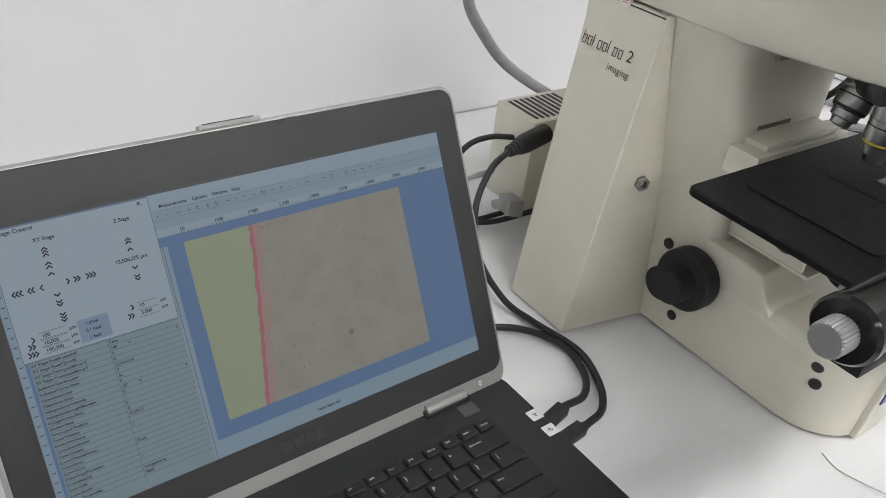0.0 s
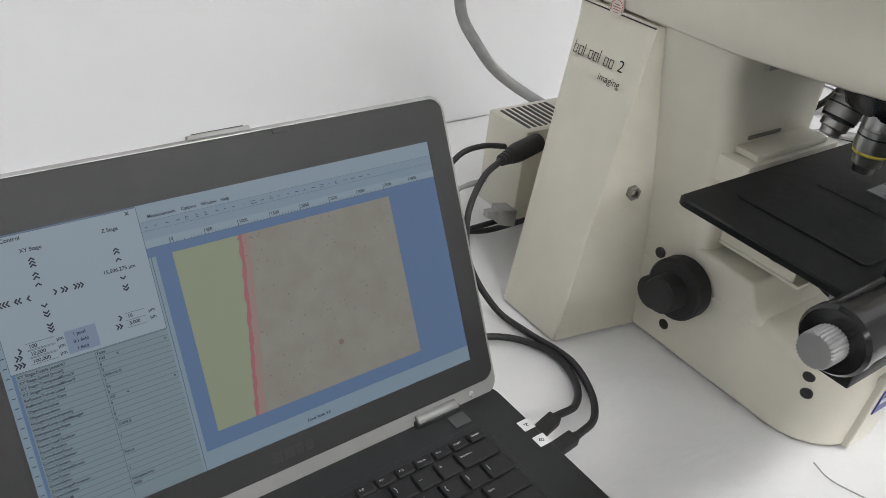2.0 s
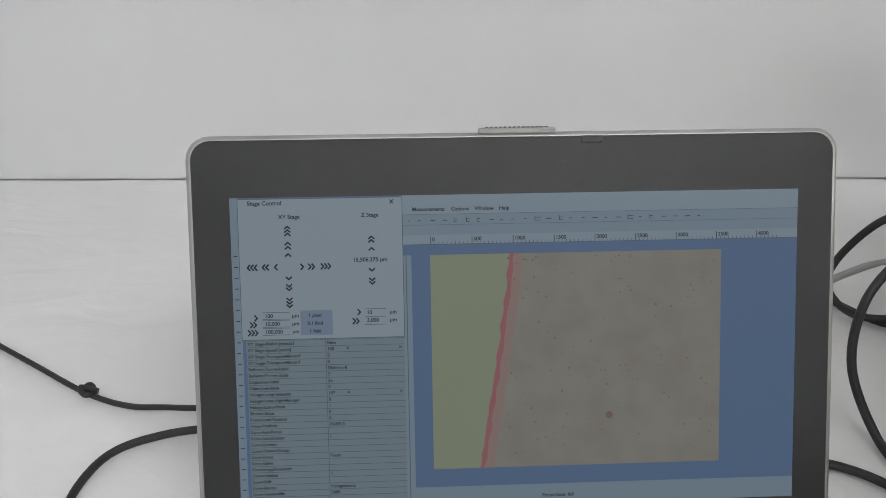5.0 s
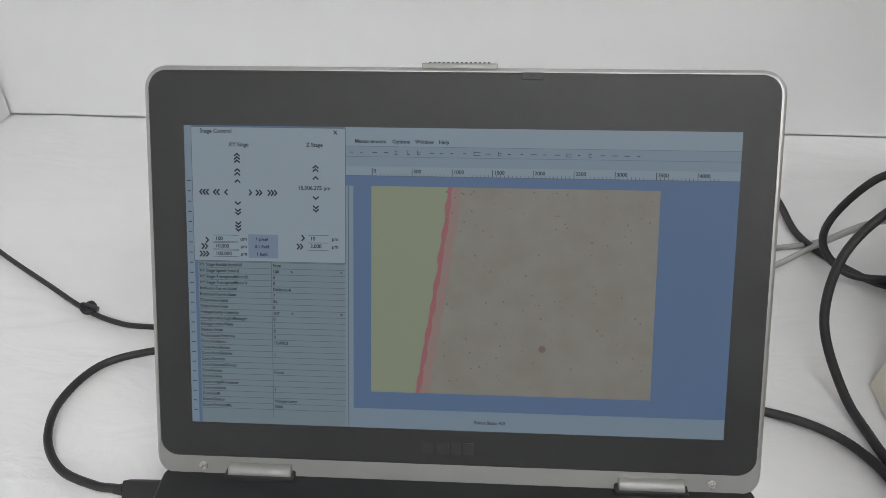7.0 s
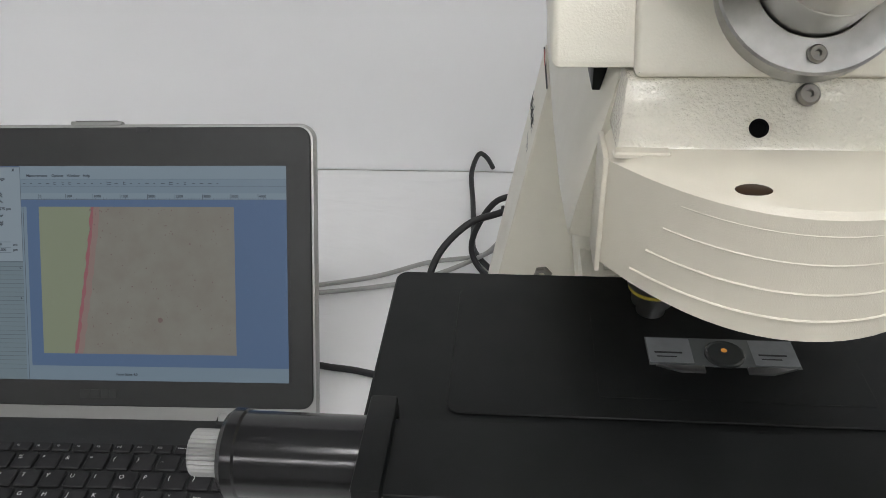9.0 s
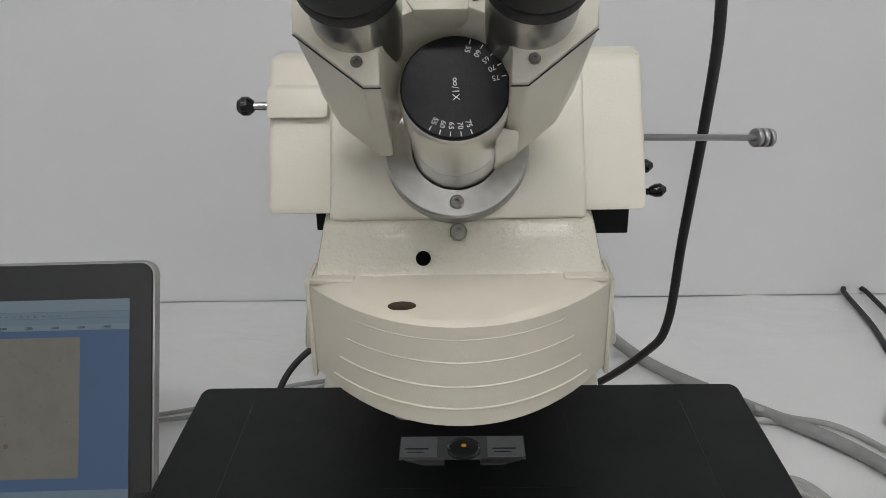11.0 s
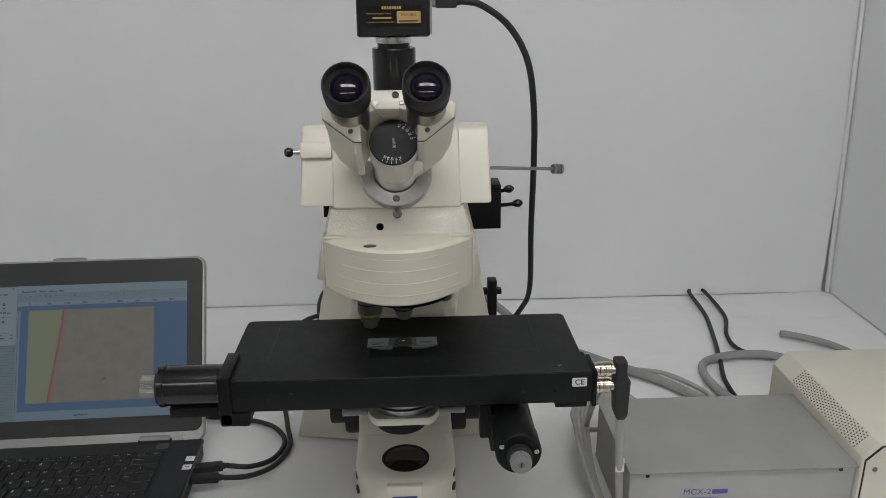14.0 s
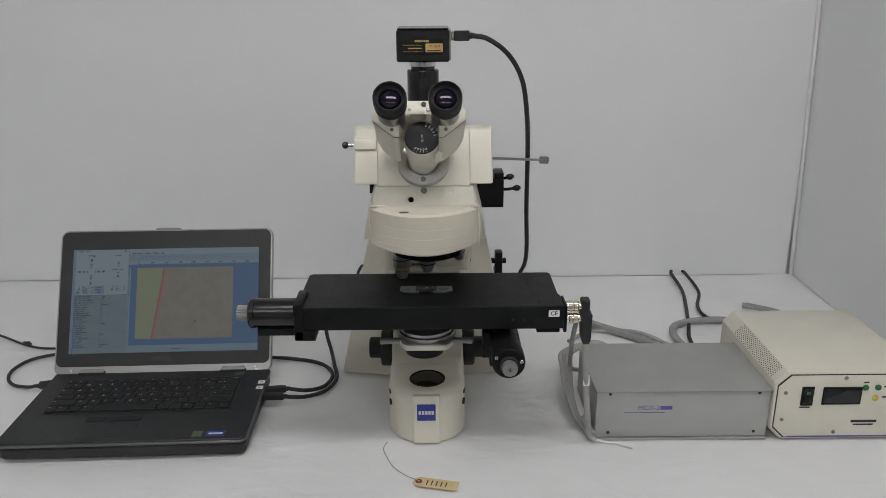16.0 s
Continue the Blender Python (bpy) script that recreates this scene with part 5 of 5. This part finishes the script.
cable("signal_cable", [(0.98, 0.655, 0.014), (1.02, 0.650, 0.004), (1.06, 0.635, 0.004), (1.09, 0.60, 0.004), (1.11, 0.55, 0.004), (1.10, 0.44, 0.004)], 0.0034, M_CABLE_PALE, "pale grey signal cable")
cable("signal_cable", [(0.92, 0.60, 0.004), (0.97, 0.645, 0.004), (1.03, 0.630, 0.004), (1.07, 0.58, 0.004), (1.09, 0.50, 0.004), (1.06, 0.43, 0.012)], 0.0034, M_CABLE_PALE, "pale grey signal cable")
# bundle at the controller's side
for i in range(4):
    o = i * 0.0062
    cable("signal_cable", [(1.0, 0.445 + o, 0.03), (0.95, 0.47 + o, 0.055), (0.905 - o, 0.46, 0.052), (0.893 - o * 0.8, 0.42, 0.045), (0.888 - o * 0.7, 0.36, 0.022 + o), (0.892 - o * 0.4, 0.31, 0.008 + o * 0.3), (0.903, 0.270 - o * 0.1, 0.006 + o * 0.4), (0.899 - o * 0.5, 0.285, 0.014 + o)], 0.0031, M_CABLE_PALE, "pale grey signal cable beside the controller")
tail = cable("stage_cable", [(0.874, 0.217, 0.186), (0.876, 0.219, 0.15), (0.882, 0.232, 0.10), (0.890, 0.250, 0.05), (0.896, 0.262, 0.016), (0.905, 0.262, 0.006)], 0.0042, M_CABLE_PALE, "pale grey cable hanging from the stage plug")
part("cable_marker", box(0.8750, 0.8840, 0.2225, 0.2235, 0.116, 0.132, 0.0002), M_WHITE, tail, "white marker sleeve")
part("marker_print", letters("X-AXIS", 0.0042, pose(0.8795, 0.2222, 0.124, 90, -90, 0)), M_INK, tail, "black print")
cable("cable_tie", [(0.893, 0.273, 0.012), (0.905, 0.266, 0.006), (0.92, 0.262, 0.003), (0.935, 0.258, 0.003), (0.955, 0.245, 0.003)], 0.0017, M_WHITE, "white cable tie end")
cable("stage_cable", [(0.871, 0.222, 0.232), (0.872, 0.24, 0.222), (0.875, 0.30, 0.17), (0.885, 0.38, 0.09), (0.90, 0.44, 0.03), (0.95, 0.47, 0.012), (1.0, 0.45, 0.012)], 0.0036, M_CABLE_PALE, "pale grey cable hanging from the stage plug")

# laptop leads
def lead(name, pts, r, plug0, plug1, label):
    t = thing(name, pts[0][0], pts[0][1], 0, label, "cable", "cables on the table")
    part("cord", tube(pts, r), M_CABLE, t)
    a, c = Vector(plug0), Vector(plug1)
    d = (c - a).normalized()
    part("plug", box(0, (c - a).length, -0.006, 0.006, -0.0045, 0.0045, 0.0015, m=Matrix.Translation(a) @ Vector((1, 0, 0)).rotation_difference(d).to_matrix().to_4x4()), M_RUBBER, t, "black moulded plug")
    part("strain_relief", cyl(c, c + d * 0.008, 0.0040, 0.0028, 14), M_RUBBER, t)
    return t


lead("usb_lead", [(0.437, 0.405, 0.016), (0.464, 0.411, 0.010), (0.488, 0.435, Z), (0.497, 0.472, Z), (0.482, 0.505, Z), (0.455, 0.525, Z), (0.415, 0.537, Z), (0.36, 0.55, Z), (0.32, 0.60, Z)], 0.0033, (0.399, 0.393, 0.021), (0.431, 0.403, 0.0175), "black cable plugged into the laptop's side")
lead("usb_lead", [(0.437, 0.381, 0.015), (0.466, 0.391, 0.010), (0.492, 0.420, Z), (0.505, 0.462, Z), (0.495, 0.512, Z), (0.486, 0.55, 0.010), (0.473, 0.582, 0.046), (0.482, 0.606, 0.085), (0.510, 0.624, 0.112), (0.542, 0.638, 0.1185)], 0.0033, (0.399, 0.374, 0.020), (0.431, 0.380, 0.0165), "black cable plugged into the laptop's side")
lead("power_lead", [(0.014, 0.431, 0.012), (-0.005, 0.436, 0.007), (-0.034, 0.448, Z), (-0.055, 0.472, Z), (-0.063, 0.505, Z), (-0.051, 0.541, Z), (-0.018, 0.558, 0.006), (0.03, 0.565, 0.008), (0.10, 0.578, 0.008)], 0.0029, (0.053, 0.428, 0.018), (0.020, 0.430, 0.013), "black charger cable at the laptop's corner")
cable("charger_cord", [(-0.29, 0.735, Z), (-0.205, 0.675, Z), (-0.14, 0.634, Z), (-0.0915, 0.604, Z), (-0.058, 0.590, Z), (-0.030, 0.587, Z), (0.03, 0.590, Z), (0.12, 0.625, Z)], 0.0022, M_CABLE, "thin black charger cord with a knot")
cable("cord_knot", [(-0.094, 0.604, 0.005), (-0.087, 0.608, 0.008), (-0.082, 0.602, 0.006), (-0.087, 0.597, 0.008), (-0.092, 0.603, 0.01), (-0.079, 0.602, 0.007)], 0.0022, M_CABLE, "black knot in the charger cord", 6)
# leads behind the microscope
cable("video_lead", [(0.524, 0.952, 0.007), (0.516, 0.940, 0.028), (0.506, 0.932, 0.036), (0.498, 0.905, 0.022), (0.502, 0.86, 0.006), (0.506, 0.80, Z), (0.510, 0.747, Z), (0.537, 0.701, Z), (0.563, 0.672, 0.010), (0.60, 0.645, 0.03)], 0.0032, M_CABLE, "black lead on the table behind the microscope")
cable("loop_lead", [(0.600, 0.690, 0.100), (0.565, 0.697, 0.104), (0.535, 0.700, 0.095), (0.513, 0.705, 0.055), (0.511, 0.700, 0.028), (0.530, 0.682, 0.014), (0.568, 0.672, 0.018), (0.602, 0.668, 0.024)], 0.0032, M_CABLE, "black lead looping into the lamp housing")
solo("lead_plug", lathe((0.542, 0.638, 0.1185), (0.97, 0.22, 0.05), [(0.003, 0), (0.0062, 0.001), (0.0062, 0.003), (0.0050, 0.0036), (0.0050, 0.005), (0.0068, 0.0056), (0.0068, 0.008), (0.0056, 0.0086), (0.0056, 0.010), (0.0076, 0.0106), (0.0076, 0.013), (0.0064, 0.0136), (0.0064, 0.015), (0.0090, 0.017), (0.0105, 0.026), (0.0105, 0.062), (0, 0.062)], 24), M_RUBBER, "black ribbed plug in the lamp housing", "plug")
solo("pale_plug", loft([[(0.545 + 0.028 * k, 0.652 - w, 0.048 - 0.008 * k - w), (0.545 + 0.028 * k, 0.652 + w, 0.048 - 0.008 * k - w), (0.545 + 0.028 * k, 0.652 + w, 0.048 - 0.008 * k + w), (0.545 + 0.028 * k, 0.652 - w, 0.048 - 0.008 * k + w)] for k, w in ((0, 0.004), (0.25, 0.0048), (0.5, 0.0055), (0.55, 0.0095), (1.3, 0.0105))], bev=0.001), M_CABLE_PALE, "pale grey plug behind the microscope's column", "plug")
for k, (a, c) in enumerate(((0.0, 0.012), (0.010, 0.0))):
    cable("pale_lead", [(0.30, 0.66 - a, 0.004), (0.40, 0.69 - a * 2, 0.004), (0.46, 0.722 - a * 3, 0.004), (0.52, 0.738 - a, 0.005 + 0.006 * k), (0.547, 0.70 + c, 0.045 + a), (0.572, 0.69 + c, 0.055 + a)], 0.0026, M_CABLE_PALE, "pale grey lead behind the laptop")

# price tag and its string
tag = thing("paper_tag", 0.676, 0.158, 0.001, "manila paper tag with a knotted string", "tag")
TG = pose(0.671, 0.166, 0.0022, 0, 0, -13)
part("paper", prism([tuple(TG @ Vector(p)) for p in ((-0.028, -0.005, 0), (-0.022, -0.010, 0), (0.033, -0.010, 0), (0.033, 0.010, 0), (-0.022, 0.010, 0), (-0.028, 0.005, 0))], (0, 0, 0.0005)), M_TAGPAPER, tag, "manila paper")
part("eyelet", lathe(TG @ Vector((-0.021, 0, 0.0005)), (0, 0, 1), [(0.0048, 0), (0.0046, 0.0004), (0.0015, 0.0004)], 20), material("brown_card", (0.16, 0.05, 0.02), 0.6, vary=0.1), tag, "brown ring")
hand = None
for i in range(5):
    hand = plate(-0.010 + i * 0.0065, -0.0085 + i * 0.0065, -0.006, 0.005, 0.0007, 0.0009, 0.0005, 0.00005, bm=hand, m=TG, n=2)
part("handwriting", hand, M_INK, tag, "dark handwritten bars")
part("string", tube([tuple(TG @ Vector((-0.021, 0, 0.0012))), (0.633, 0.185, 0.002), (0.615, 0.205, 0.002), (0.602, 0.235, 0.002), (0.598, 0.252, 0.002), (0.602, 0.268, 0.0022)], 0.0007, 8, 6), M_CABLE_PALE, tag, "thin grey string")
solo("paper_crumb", prism([(0.604, 0.386, 0.0008), (0.612, 0.384, 0.0008), (0.611, 0.389, 0.0008), (0.606, 0.391, 0.0008)], (0, 0, 0.002)), M_WHITE, "tiny white paper crumb on the sheet", "crumb")
